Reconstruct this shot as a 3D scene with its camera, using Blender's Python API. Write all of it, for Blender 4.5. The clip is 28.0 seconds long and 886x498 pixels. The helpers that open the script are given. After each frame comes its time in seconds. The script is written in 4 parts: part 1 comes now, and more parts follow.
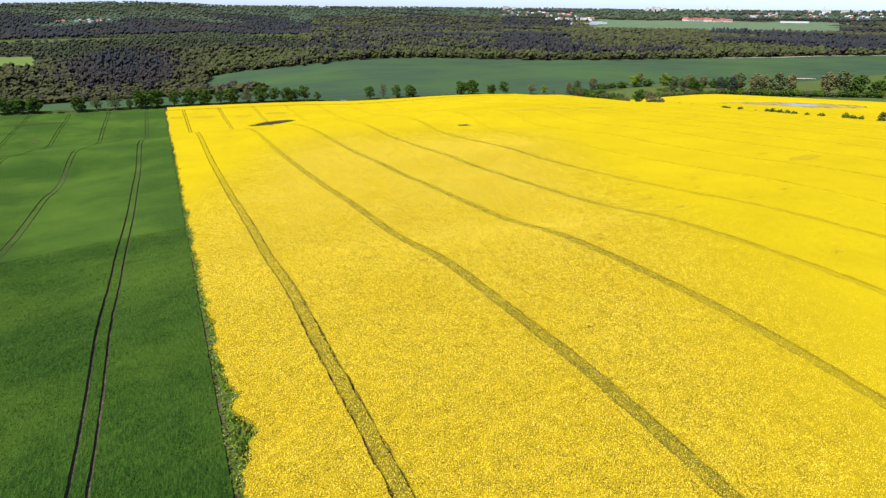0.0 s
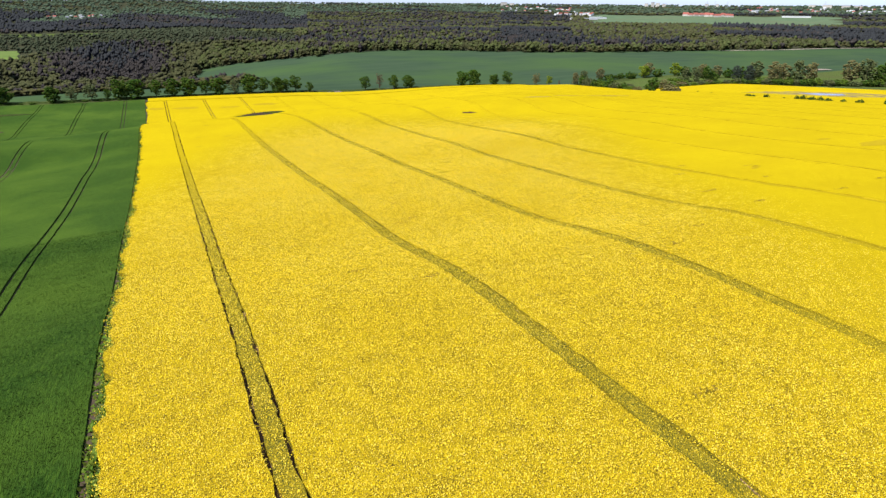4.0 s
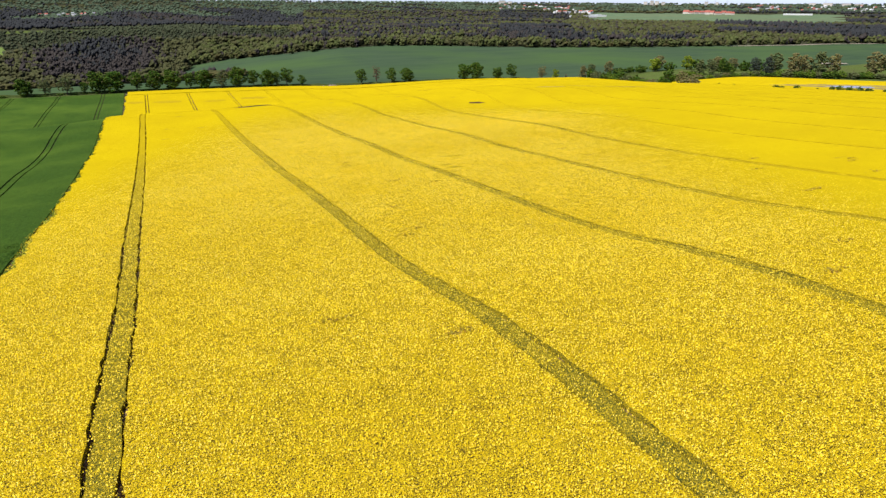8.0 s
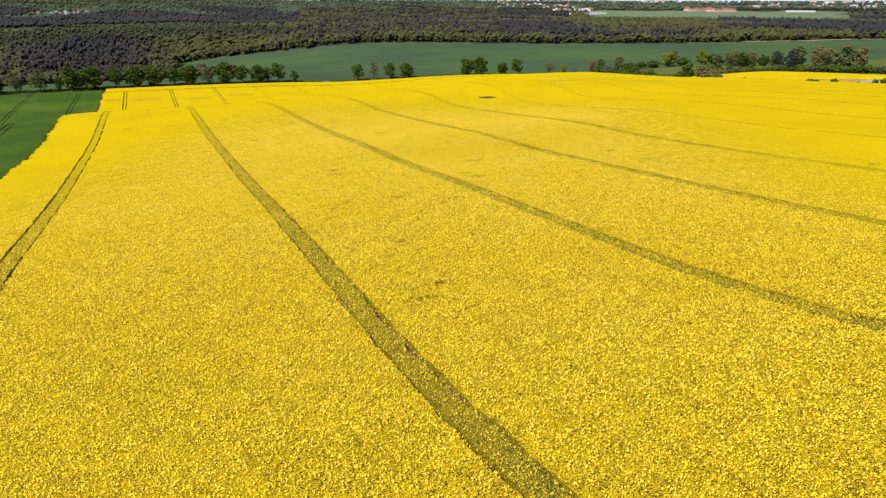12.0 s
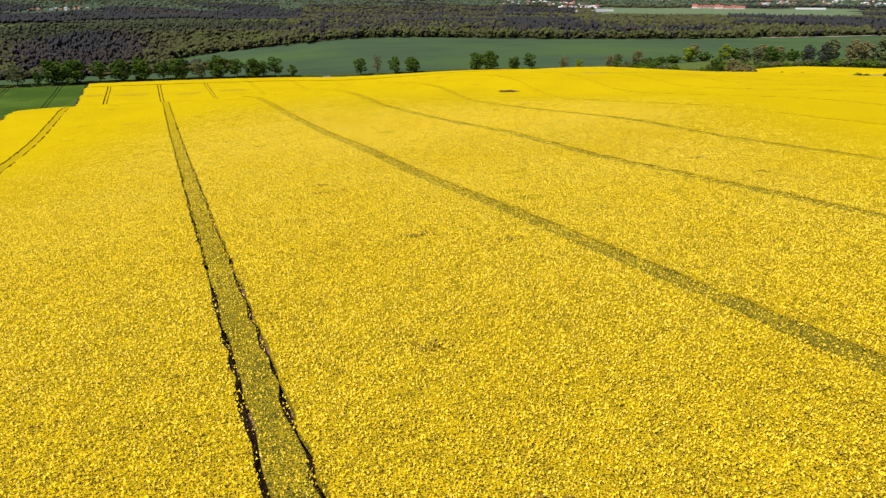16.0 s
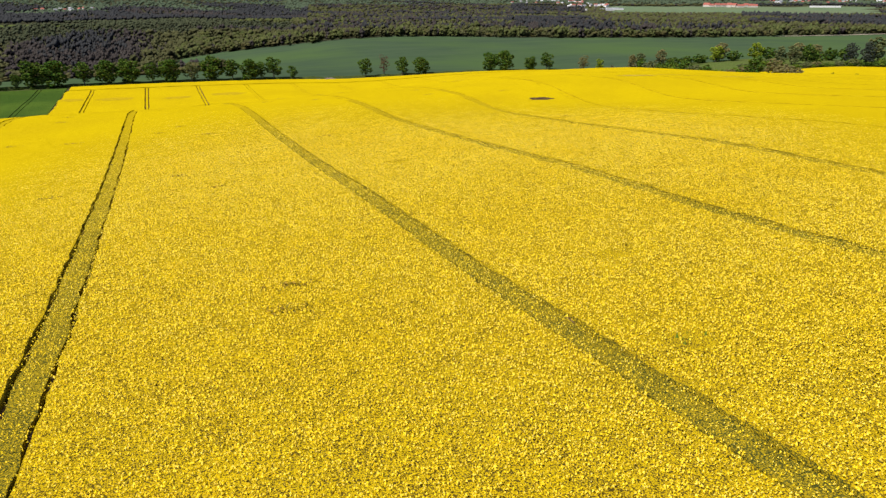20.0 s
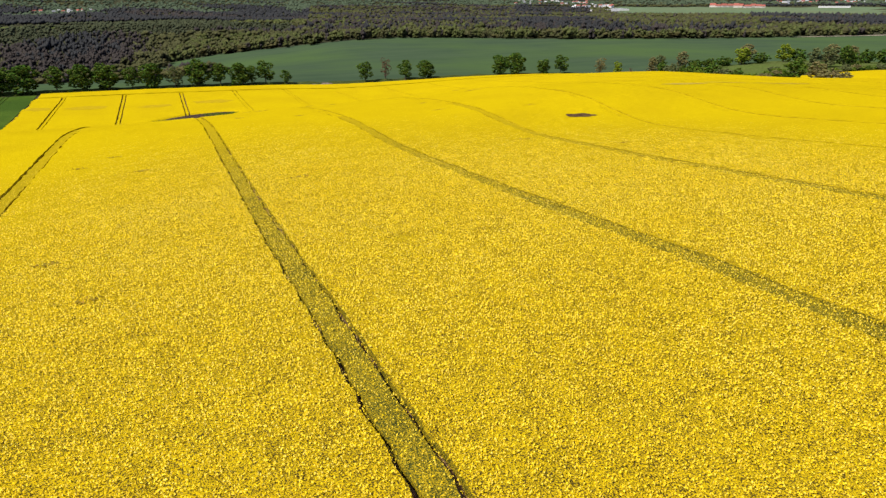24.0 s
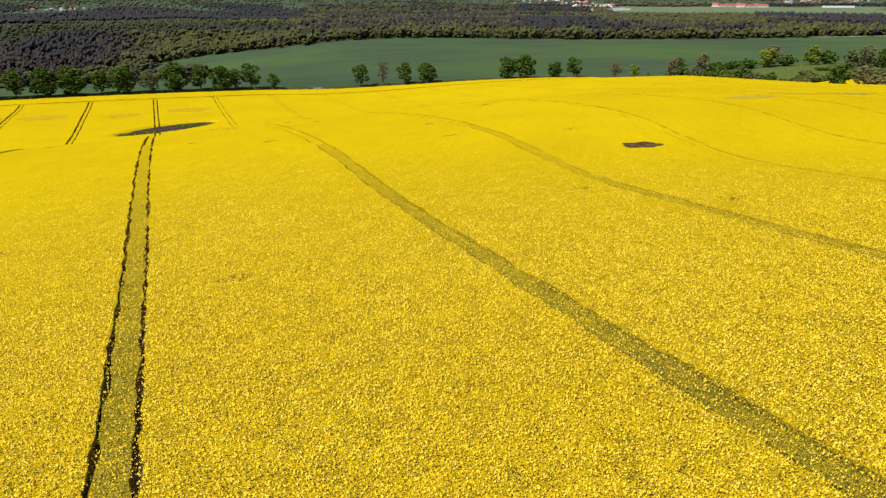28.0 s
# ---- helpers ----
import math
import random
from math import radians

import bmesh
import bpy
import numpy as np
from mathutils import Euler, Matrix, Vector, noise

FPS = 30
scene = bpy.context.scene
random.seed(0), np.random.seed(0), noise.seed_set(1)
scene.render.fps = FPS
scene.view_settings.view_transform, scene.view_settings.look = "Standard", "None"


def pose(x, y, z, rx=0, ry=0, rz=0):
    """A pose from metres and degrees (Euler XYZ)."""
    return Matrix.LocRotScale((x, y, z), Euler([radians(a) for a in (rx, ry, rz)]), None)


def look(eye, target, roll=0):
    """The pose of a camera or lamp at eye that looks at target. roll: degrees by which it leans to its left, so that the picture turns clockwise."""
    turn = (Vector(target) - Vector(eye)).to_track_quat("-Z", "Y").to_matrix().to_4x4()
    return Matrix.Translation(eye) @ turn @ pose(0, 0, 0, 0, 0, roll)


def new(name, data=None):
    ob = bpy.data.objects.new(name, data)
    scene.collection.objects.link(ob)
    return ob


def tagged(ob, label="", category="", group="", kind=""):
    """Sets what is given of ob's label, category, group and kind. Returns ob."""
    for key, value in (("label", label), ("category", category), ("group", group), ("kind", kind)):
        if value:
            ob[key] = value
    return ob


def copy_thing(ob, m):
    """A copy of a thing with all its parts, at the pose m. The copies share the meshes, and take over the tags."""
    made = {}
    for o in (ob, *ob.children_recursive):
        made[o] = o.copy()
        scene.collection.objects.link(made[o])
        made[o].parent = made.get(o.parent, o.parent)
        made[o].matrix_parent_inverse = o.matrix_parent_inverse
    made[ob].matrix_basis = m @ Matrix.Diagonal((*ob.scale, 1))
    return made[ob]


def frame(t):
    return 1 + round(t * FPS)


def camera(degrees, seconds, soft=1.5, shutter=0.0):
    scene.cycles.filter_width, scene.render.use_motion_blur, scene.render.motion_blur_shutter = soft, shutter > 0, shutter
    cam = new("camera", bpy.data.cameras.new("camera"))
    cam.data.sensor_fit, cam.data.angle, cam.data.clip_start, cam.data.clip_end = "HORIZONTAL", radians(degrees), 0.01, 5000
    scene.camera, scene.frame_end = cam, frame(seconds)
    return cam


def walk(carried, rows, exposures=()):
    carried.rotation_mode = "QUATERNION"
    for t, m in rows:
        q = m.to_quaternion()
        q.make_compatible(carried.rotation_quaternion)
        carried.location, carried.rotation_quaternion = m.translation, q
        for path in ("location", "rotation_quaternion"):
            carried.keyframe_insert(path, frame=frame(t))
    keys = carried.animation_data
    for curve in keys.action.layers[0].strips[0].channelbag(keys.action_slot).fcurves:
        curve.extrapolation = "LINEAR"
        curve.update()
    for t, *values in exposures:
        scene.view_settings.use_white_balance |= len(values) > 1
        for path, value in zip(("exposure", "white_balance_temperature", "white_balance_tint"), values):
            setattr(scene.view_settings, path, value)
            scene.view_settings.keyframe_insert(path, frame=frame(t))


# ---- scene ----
# A drone glides down over a flowering rapeseed field towards a tree-lined road, a wooded valley and a far town.
# x: across the tramlines, y: along them, z up; metres.
cam = camera(72.97, 28.0, soft=1.4)
PATH = [
    (0.0, -15.65, -0.00, 39.39, -24.722, -22.099, 0.228),
    (1.0, -12.88, 7.55, 36.05, -24.805, -22.176, 0.187),
    (2.0, -10.06, 15.44, 33.21, -24.863, -22.159, 0.204),
    (3.0, -7.38, 23.23, 30.63, -24.950, -22.228, 0.178),
    (3.5, -5.82, 27.17, 29.27, -24.934, -22.267, 0.130),
    (5.5, -0.50, 41.92, 24.01, -25.066, -22.280, 0.170),
    (6.0, 0.91, 45.83, 22.83, -25.078, -22.278, 0.109),
    (7.0, 3.64, 53.62, 20.41, -25.127, -22.273, 0.101),
    (8.0, 6.34, 61.51, 18.09, -25.196, -22.283, 0.115),
    (9.0, 9.26, 69.54, 16.62, -25.251, -22.343, 0.097),
    (10.0, 11.91, 77.26, 15.11, -25.305, -22.337, 0.102),
    (11.0, 14.48, 84.96, 13.26, -25.325, -22.343, 0.058),
    (12.0, 17.19, 92.68, 11.38, -25.358, -22.348, -0.013),
    (12.5, 18.63, 96.50, 10.51, -25.351, -22.361, 0.004),
    (14.5, 23.57, 111.43, 7.21, -25.396, -22.300, 0.030),
    (15.0, 24.90, 115.41, 6.44, -25.305, -22.336, 0.020),
    (16.0, 27.62, 123.77, 5.08, -25.065, -22.481, 0.047),
    (17.0, 30.45, 132.28, 4.32, -24.895, -22.562, 0.004),
    (18.0, 33.39, 140.97, 3.46, -24.702, -22.549, -0.028),
    (19.0, 36.20, 149.44, 2.84, -24.571, -22.560, -0.084),
    (20.0, 39.38, 158.14, 2.42, -24.441, -22.513, -0.121),
    (21.0, 43.19, 167.12, 1.88, -24.284, -22.487, -0.155),
    (21.5, 45.04, 171.53, 1.66, -24.239, -22.499, -0.137),
    (23.5, 50.59, 188.79, 0.74, -24.203, -22.411, -0.214),
    (24.0, 52.21, 193.28, 0.47, -24.199, -22.396, -0.233),
    (25.0, 55.44, 202.21, -0.00, -24.192, -22.355, -0.296),
    (26.0, 58.57, 210.99, -0.43, -24.192, -22.362, -0.259),
    (27.0, 61.77, 220.20, -0.86, -24.321, -22.320, -0.196),
    (28.0, 65.17, 229.03, -0.92, -24.377, -22.432, -0.153),
]
walk(cam, [(t, pose(x, y, z, 90 + pitch, 0, yaw) @ pose(0, 0, 0, 0, 0, roll)) for t, x, y, z, yaw, pitch, roll in PATH],
     exposures=[(0.0, 0.76, 6000, 8), (3.5, 0.70, 6100, 8), (8.0, 0.59, 6380, 9), (12.5, 0.51, 6620, 10), (17.0, 0.48, 6700, 10), (28.0, 0.47, 6700, 10)])

# ---- sky and sun ----
SUN_ELEVATION, SUN_TURN = 52.0, 190.0     # degrees; the turn is counted from +x towards +y
world = bpy.data.worlds.new("sky")
scene.world = world
world.use_nodes = True
sky_node = world.node_tree.nodes.new("ShaderNodeTexSky")
sky_node.sky_type = "NISHITA"
sky_node.sun_disc = False
sky_node.sun_elevation = radians(SUN_ELEVATION)
sky_node.sun_rotation = radians(90 - SUN_TURN)
sky_node.air_density, sky_node.dust_density, sky_node.ozone_density = 1.0, 0.4, 1.0
background = world.node_tree.nodes["Background"]
background.inputs["Strength"].default_value = 0.10
pale_air = world.node_tree.nodes.new("ShaderNodeHueSaturation")
pale_air.inputs["Saturation"].default_value = 0.45
world.node_tree.links.new(sky_node.outputs["Color"], pale_air.inputs["Color"])
clear_air = world.node_tree.nodes.new("ShaderNodeMix")
clear_air.data_type, clear_air.blend_type = "RGBA", "MULTIPLY"
clear_air.inputs["Factor"].default_value = 1.0
clear_air.inputs["B"].default_value = (0.80, 0.91, 1.26, 1)
world.node_tree.links.new(pale_air.outputs["Color"], clear_air.inputs["A"])
world.node_tree.links.new(clear_air.outputs["Result"], background.inputs["Color"])
sun_data = bpy.data.lights.new("sun", "SUN")
sun_data.energy, sun_data.angle, sun_data.color = 4.3, radians(0.53), (1.0, 0.945, 0.84)
sun = new("sun", sun_data)
sun_way = Vector((math.cos(radians(SUN_TURN)) * math.cos(radians(SUN_ELEVATION)),
                  math.sin(radians(SUN_TURN)) * math.cos(radians(SUN_ELEVATION)), math.sin(radians(SUN_ELEVATION))))
sun.matrix_world = look(sun_way * 100, (0, 0, 0))


# ---- materials ----
def material(name, colors, scale, detail=4.0, rough=0.85, bump=0.0, bump_scale=None, big=None, big_scale=0.02, big_amount=0.5,
             island=0.0, sheen=0.0, specks=None, stretch=None, band=None):
    """A weathered surface: colours laid on a noise at `scale` per metre, a second large-scale tint, per-piece variation and fine relief."""
    m = bpy.data.materials.new(name)
    m.use_nodes = True
    nt = m.node_tree
    N, L = nt.nodes.new, nt.links.new
    bsdf = nt.nodes["Principled BSDF"]
    bsdf.inputs["Roughness"].default_value = rough
    bsdf.inputs["Specular IOR Level"].default_value = 0.5 if rough < 0.6 else 0.0
    place = N("ShaderNodeNewGeometry")
    where = place.outputs["Position"]
    if stretch:
        mapping = N("ShaderNodeMapping")
        mapping.inputs["Scale"].default_value = stretch
        L(where, mapping.inputs["Vector"])
        where = mapping.outputs["Vector"]
    fine = N("ShaderNodeTexNoise")
    fine.inputs["Scale"].default_value = scale
    fine.inputs["Detail"].default_value = detail
    fine.inputs["Roughness"].default_value = 0.65
    L(where, fine.inputs["Vector"])
    ramp = N("ShaderNodeValToRGB")
    L(fine.outputs["Fac"], ramp.inputs["Fac"])
    lo, hi = band or (0.3, 0.7)
    for k, c in enumerate(colors):
        at = lo + (hi - lo) * k / max(1, len(colors) - 1)
        e = ramp.color_ramp.elements[k] if k < 2 else ramp.color_ramp.elements.new(at)
        e.position, e.color = at, (*c, 1)
    color = ramp.outputs["Color"]
    if big:
        wide = N("ShaderNodeTexNoise")
        wide.inputs["Scale"].default_value = big_scale
        wide.inputs["Detail"].default_value = 5.0
        wide.inputs["Roughness"].default_value = 0.6
        L(place.outputs["Position"], wide.inputs["Vector"])
        grade = N("ShaderNodeMapRange")
        grade.inputs["From Min"].default_value, grade.inputs["From Max"].default_value = 0.42, 0.68
        grade.inputs["To Max"].default_value = big_amount
        L(wide.outputs["Fac"], grade.inputs["Value"])
        mix = N("ShaderNodeMix")
        mix.data_type = "RGBA"
        L(grade.outputs["Result"], mix.inputs["Factor"])
        L(color, mix.inputs["A"])
        mix.inputs["B"].default_value = (*big, 1)
        color = mix.outputs["Result"]
    if specks:
        amount, size, tone = specks
        cells = N("ShaderNodeTexVoronoi")
        cells.inputs["Scale"].default_value = size
        L(where, cells.inputs["Vector"])
        pick = N("ShaderNodeMapRange")
        pick.inputs["From Min"].default_value, pick.inputs["From Max"].default_value = 0.35, 0.75
        pick.inputs["To Max"].default_value = amount
        L(cells.outputs["Distance"], pick.inputs["Value"])
        mix = N("ShaderNodeMix")
        mix.data_type = "RGBA"
        L(pick.outputs["Result"], mix.inputs["Factor"])
        L(color, mix.inputs["A"])
        mix.inputs["B"].default_value = (*tone, 1)
        color = mix.outputs["Result"]
    if island:
        vary = N("ShaderNodeHueSaturation")
        spread = N("ShaderNodeMapRange")
        spread.inputs["To Min"].default_value, spread.inputs["To Max"].default_value = 1 - island, 1 + island
        L(place.outputs["Random Per Island"], spread.inputs["Value"])
        L(spread.outputs["Result"], vary.inputs["Value"])
        turn = N("ShaderNodeMapRange")
        turn.inputs["To Min"].default_value, turn.inputs["To Max"].default_value = 0.5 - island * 0.06, 0.5 + island * 0.06
        scramble = N("ShaderNodeMath")
        scramble.operation = "FRACT"
        times = N("ShaderNodeMath")
        times.operation = "MULTIPLY"
        times.inputs[1].default_value = 17.3
        L(place.outputs["Random Per Island"], times.inputs[0])
        L(times.outputs["Value"], scramble.inputs[0])
        L(scramble.outputs["Value"], turn.inputs["Value"])
        L(turn.outputs["Result"], vary.inputs["Hue"])
        L(color, vary.inputs["Color"])
        color = vary.outputs["Color"]
    L(color, bsdf.inputs["Base Color"])
    bsdf.inputs["Sheen Weight"].default_value = sheen
    bsdf.inputs["Sheen Roughness"].default_value = 0.5
    bsdf.inputs["Sheen Tint"].default_value = (0.66, 0.9, 0.2, 1)
    if bump:
        relief = N("ShaderNodeTexNoise")
        relief.inputs["Scale"].default_value = bump_scale or scale
        relief.inputs["Detail"].default_value = 3.0
        L(where, relief.inputs["Vector"])
        b = N("ShaderNodeBump")
        b.inputs["Strength"].default_value = 1.0
        b.inputs["Distance"].default_value = bump
        L(relief.outputs["Fac"], b.inputs["Height"])
        L(b.outputs["Normal"], bsdf.inputs["Normal"])
    return m


RAPE = material("rapeseed_canopy", [(0.375, 0.265, 0.004), (0.465, 0.334, 0.004), (0.515, 0.378, 0.005)], 5.0, 6, 0.8, 0.16, 4.0,
                (0.40, 0.278, 0.005), 0.045, 0.5, band=(0.33, 0.6))
FLORET = material("rapeseed_flowers", [(0.85, 0.60, 0.008), (0.90, 0.655, 0.022), (0.95, 0.79, 0.27)], 14.0, 3, 0.7, big=(0.83, 0.565, 0.008), big_scale=0.06,
                  big_amount=0.45, island=0.11)
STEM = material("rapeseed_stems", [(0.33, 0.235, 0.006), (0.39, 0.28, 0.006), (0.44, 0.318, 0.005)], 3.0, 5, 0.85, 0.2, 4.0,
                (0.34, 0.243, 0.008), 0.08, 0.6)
THIN = material("thin_crop", [(0.270, 0.203, 0.053), (0.375, 0.277, 0.038), (0.465, 0.338, 0.015)], 0.8, 6, 0.9, 0.1, 3.0)
WHEAT = material("young_wheat", [(0.008, 0.024, 0.003), (0.018, 0.048, 0.006), (0.039, 0.079, 0.008)], 3.2, 7, 0.75, 0.22, 7.0,
                 (0.071, 0.117, 0.012), 0.03, 0.7, sheen=0.14, stretch=(1.5, 0.24, 1), band=(0.36, 0.64))
RUTBED = material("flattened_stalks", [(0.09, 0.05, 0.03), (0.17, 0.105, 0.06), (0.32, 0.21, 0.11)], 6.0, 6, 0.9, 0.1, 8.0, band=(0.38, 0.66))
SOIL = material("tilled_soil", [(0.045, 0.033, 0.023), (0.085, 0.062, 0.044), (0.15, 0.11, 0.075)], 1.5, 6, 0.95, 0.06, 5.0,
                (0.07, 0.05, 0.03), 0.1, 0.5)
GRASS = material("rough_grass", [(0.047, 0.072, 0.017), (0.076, 0.106, 0.025), (0.119, 0.140, 0.043)], 0.6, 6, 0.9, 0.1, 3.0,
                 (0.085, 0.081, 0.034), 0.02, 0.6)
PASTURE = material("distant_wheat", [(0.037, 0.061, 0.034), (0.046, 0.073, 0.039), (0.056, 0.084, 0.044)], 0.03, 6, 0.9, 0.0, None,
                   (0.062, 0.102, 0.034), 0.006, 0.8, stretch=(0.4, 2.2, 1))
MEADOW = material("far_meadow", [(0.098, 0.143, 0.038), (0.135, 0.180, 0.045), (0.180, 0.217, 0.060)], 0.02, 5, 0.9, 0.0, None, (0.105, 0.150, 0.045), 0.005, 0.6)
WOODFLOOR = material("forest_floor", [(0.032, 0.034, 0.019), (0.048, 0.049, 0.027), (0.064, 0.061, 0.035)], 0.05, 5, 0.95)
MUD = material("wet_soil", [(0.030, 0.021, 0.015), (0.055, 0.038, 0.027), (0.12, 0.088, 0.062)], 1.2, 6, 0.9, 0.08, 4.0, band=(0.35, 0.72))
FAR_CROP = material("far_crop", [(0.085, 0.125, 0.070), (0.105, 0.150, 0.082), (0.125, 0.170, 0.090)], 0.02, 5, 0.9, 0.0, None, (0.13, 0.14, 0.075), 0.004, 0.6)
SAND = material("bare_sand", [(0.256, 0.200, 0.152), (0.336, 0.272, 0.216), (0.400, 0.336, 0.272)], 0.3, 5, 0.95, 0.1, 1.0)
VERGE = material("verge_grass", [(0.026, 0.036, 0.010), (0.045, 0.060, 0.016), (0.085, 0.095, 0.030)], 0.9, 6, 0.9, 0.15, 2.0)
ROADTOP = material("worn_asphalt", [(0.090, 0.082, 0.074), (0.120, 0.110, 0.098), (0.150, 0.138, 0.124)], 1.0, 5, 0.9)


def lets_light_through(mat, share):
    """Thin petals and leaves pass part of the light on."""
    nt = mat.node_tree
    bsdf = nt.nodes["Principled BSDF"]
    through_light = nt.nodes.new("ShaderNodeBsdfTranslucent")
    blend = nt.nodes.new("ShaderNodeMixShader")
    blend.inputs["Fac"].default_value = share
    nt.links.new(bsdf.inputs["Base Color"].links[0].from_socket, through_light.inputs["Color"])
    nt.links.new(bsdf.outputs["BSDF"], blend.inputs[1])
    nt.links.new(through_light.outputs["BSDF"], blend.inputs[2])
    nt.links.new(blend.outputs["Shader"], nt.nodes["Material Output"].inputs["Surface"])
    return mat



def soft_turn(mat, share):
    """Petals or leaves turned every way: as a whole they take light much like their upper side."""
    nt = mat.node_tree
    facing = nt.nodes.new("ShaderNodeNewGeometry")
    raised = nt.nodes.new("ShaderNodeVectorMath")
    raised.operation = "MULTIPLY_ADD"
    nt.links.new(facing.outputs["Normal"], raised.inputs[0])
    raised.inputs[1].default_value = (share, share, share)
    raised.inputs[2].default_value = (0, 0, 1)
    level = nt.nodes.new("ShaderNodeVectorMath")
    level.operation = "NORMALIZE"
    nt.links.new(raised.outputs["Vector"], level.inputs[0])
    normal = nt.nodes["Principled BSDF"].inputs["Normal"]
    if normal.links:
        normal = normal.links[0].from_node.inputs["Normal"]
    nt.links.new(level.outputs["Vector"], normal)
    return mat


lets_light_through(FLORET, 0.12)
soft_turn(FLORET, 0.06)


def near_stretch_nodes(mat):
    """1 on the stretch of the field where the flower heads stand singly, 0 well outside it."""
    nodes, joins = mat.node_tree.nodes, mat.node_tree.links
    where_node = nodes.new("ShaderNodeNewGeometry")
    total = None
    for way, shift, fades in (((0.40, 0.916, 0), 6.4, NEAR_ALONG), ((0.916, -0.40, 0), 14.7, NEAR_ACROSS)):
        dot = nodes.new("ShaderNodeVectorMath")
        dot.operation = "DOT_PRODUCT"
        dot.inputs[1].default_value = way
        joins.new(where_node.outputs["Position"], dot.inputs[0])
        for a, b in fades:
            fade = nodes.new("ShaderNodeMapRange")
            fade.inputs["From Min"].default_value, fade.inputs["From Max"].default_value = a - shift, b - shift
            joins.new(dot.outputs["Value"], fade.inputs["Value"])
            if total is None:
                total = fade.outputs["Result"]
                continue
            times = nodes.new("ShaderNodeMath")
            times.operation = "MULTIPLY"
            joins.new(total, times.inputs[0])
            joins.new(fade.outputs["Result"], times.inputs[1])
            total = times.outputs["Value"]
    return total


# The stretch along and across which the flower heads stand singly above leaves and stalks: from, to, with soft ends.
NEAR_ALONG = ((36, 46), (350, 275))
NEAR_ACROSS = ((-92, -46), (74, 32))


def near_stretch(x, y):
    s, l = 0.40 * (x + 16) + 0.916 * y, 0.916 * (x + 16) - 0.40 * y
    m = np.ones(np.shape(x))
    for v, fades in ((s, NEAR_ALONG), (l, NEAR_ACROSS)):
        for a, b in fades:
            m = m * np.clip((v - a) / (b - a), 0, 1)
    return m


def blossoms(mat, scale, stops, share=None, depth=0.05):
    """Single flower heads on a plant's top, the shade in the gaps between them painted as dark colour; share: where
    they stand singly.
    """
    nt = mat.node_tree
    N, L = nt.nodes.new, nt.links.new
    bsdf = nt.nodes["Principled BSDF"]
    before = bsdf.inputs["Base Color"].links[0].from_socket
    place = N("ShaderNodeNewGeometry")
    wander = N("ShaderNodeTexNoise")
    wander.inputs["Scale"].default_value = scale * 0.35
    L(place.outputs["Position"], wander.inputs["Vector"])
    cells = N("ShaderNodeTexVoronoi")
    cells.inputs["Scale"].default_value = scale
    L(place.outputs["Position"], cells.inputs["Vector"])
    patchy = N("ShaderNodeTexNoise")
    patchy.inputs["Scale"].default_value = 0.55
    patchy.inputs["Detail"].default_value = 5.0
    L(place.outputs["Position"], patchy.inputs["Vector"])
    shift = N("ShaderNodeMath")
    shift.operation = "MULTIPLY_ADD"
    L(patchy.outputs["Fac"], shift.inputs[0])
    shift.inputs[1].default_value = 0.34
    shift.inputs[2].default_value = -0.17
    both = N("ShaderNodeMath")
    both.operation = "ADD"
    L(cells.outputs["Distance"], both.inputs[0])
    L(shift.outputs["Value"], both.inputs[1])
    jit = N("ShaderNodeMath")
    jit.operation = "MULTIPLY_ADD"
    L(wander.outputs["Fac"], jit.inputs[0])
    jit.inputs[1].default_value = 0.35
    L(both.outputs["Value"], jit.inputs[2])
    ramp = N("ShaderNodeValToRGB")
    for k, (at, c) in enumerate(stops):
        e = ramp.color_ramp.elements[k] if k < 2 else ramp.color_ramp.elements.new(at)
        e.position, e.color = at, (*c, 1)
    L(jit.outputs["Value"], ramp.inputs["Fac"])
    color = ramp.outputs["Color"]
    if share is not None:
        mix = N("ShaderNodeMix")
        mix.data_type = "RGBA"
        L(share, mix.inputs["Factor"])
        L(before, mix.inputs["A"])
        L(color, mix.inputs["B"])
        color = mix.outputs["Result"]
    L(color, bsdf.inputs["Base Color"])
    b = N("ShaderNodeBump")
    b.invert = True
    b.inputs["Distance"].default_value = depth
    b.inputs["Strength"].default_value = 0.8
    L(jit.outputs["Value"], b.inputs["Height"])
    L(b.outputs["Normal"], bsdf.inputs["Normal"])


# the last stops darken stalk browns with the shade deep between the heads
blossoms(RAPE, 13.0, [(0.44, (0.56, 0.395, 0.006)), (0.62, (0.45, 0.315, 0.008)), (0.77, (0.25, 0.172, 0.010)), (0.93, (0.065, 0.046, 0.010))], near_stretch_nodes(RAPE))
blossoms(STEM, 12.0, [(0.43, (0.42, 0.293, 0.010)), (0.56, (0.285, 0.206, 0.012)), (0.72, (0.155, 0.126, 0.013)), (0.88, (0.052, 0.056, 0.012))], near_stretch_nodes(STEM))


# ---- the lie of the land ----
# Heights along the tramlines every 25 m from y = 0: at x = 45, the fall across, the arch across and the twist.
RIDGE = [-6.2, -7.2, -6.1, -6.6, -8.2, -12.2, -14.3, -16.4, -18.8, -20.6, -22.6, -24.2, -25.5, -26.7, -28.4, -31.3, -34.7, -38.9, -44.5, -49.2, -50.5, -50.6, -50.2, -49.9, -48.7, -47.8, -46.9, -46.0, -45.1]
ACROSS = [-1.5, -1.2, 0.2, 0.9, -0.2, -0.5, -1.2, -0.7, 0.4, 1.7, 1.6, 1.7, 1.5, 2.1, 2.1, 3.0, 3.3, 3.0, 2.2, 1.1, -0.1, -1.1, -1.4, -1.3, -1.0, -0.8, -0.5, -0.3, 0.0]
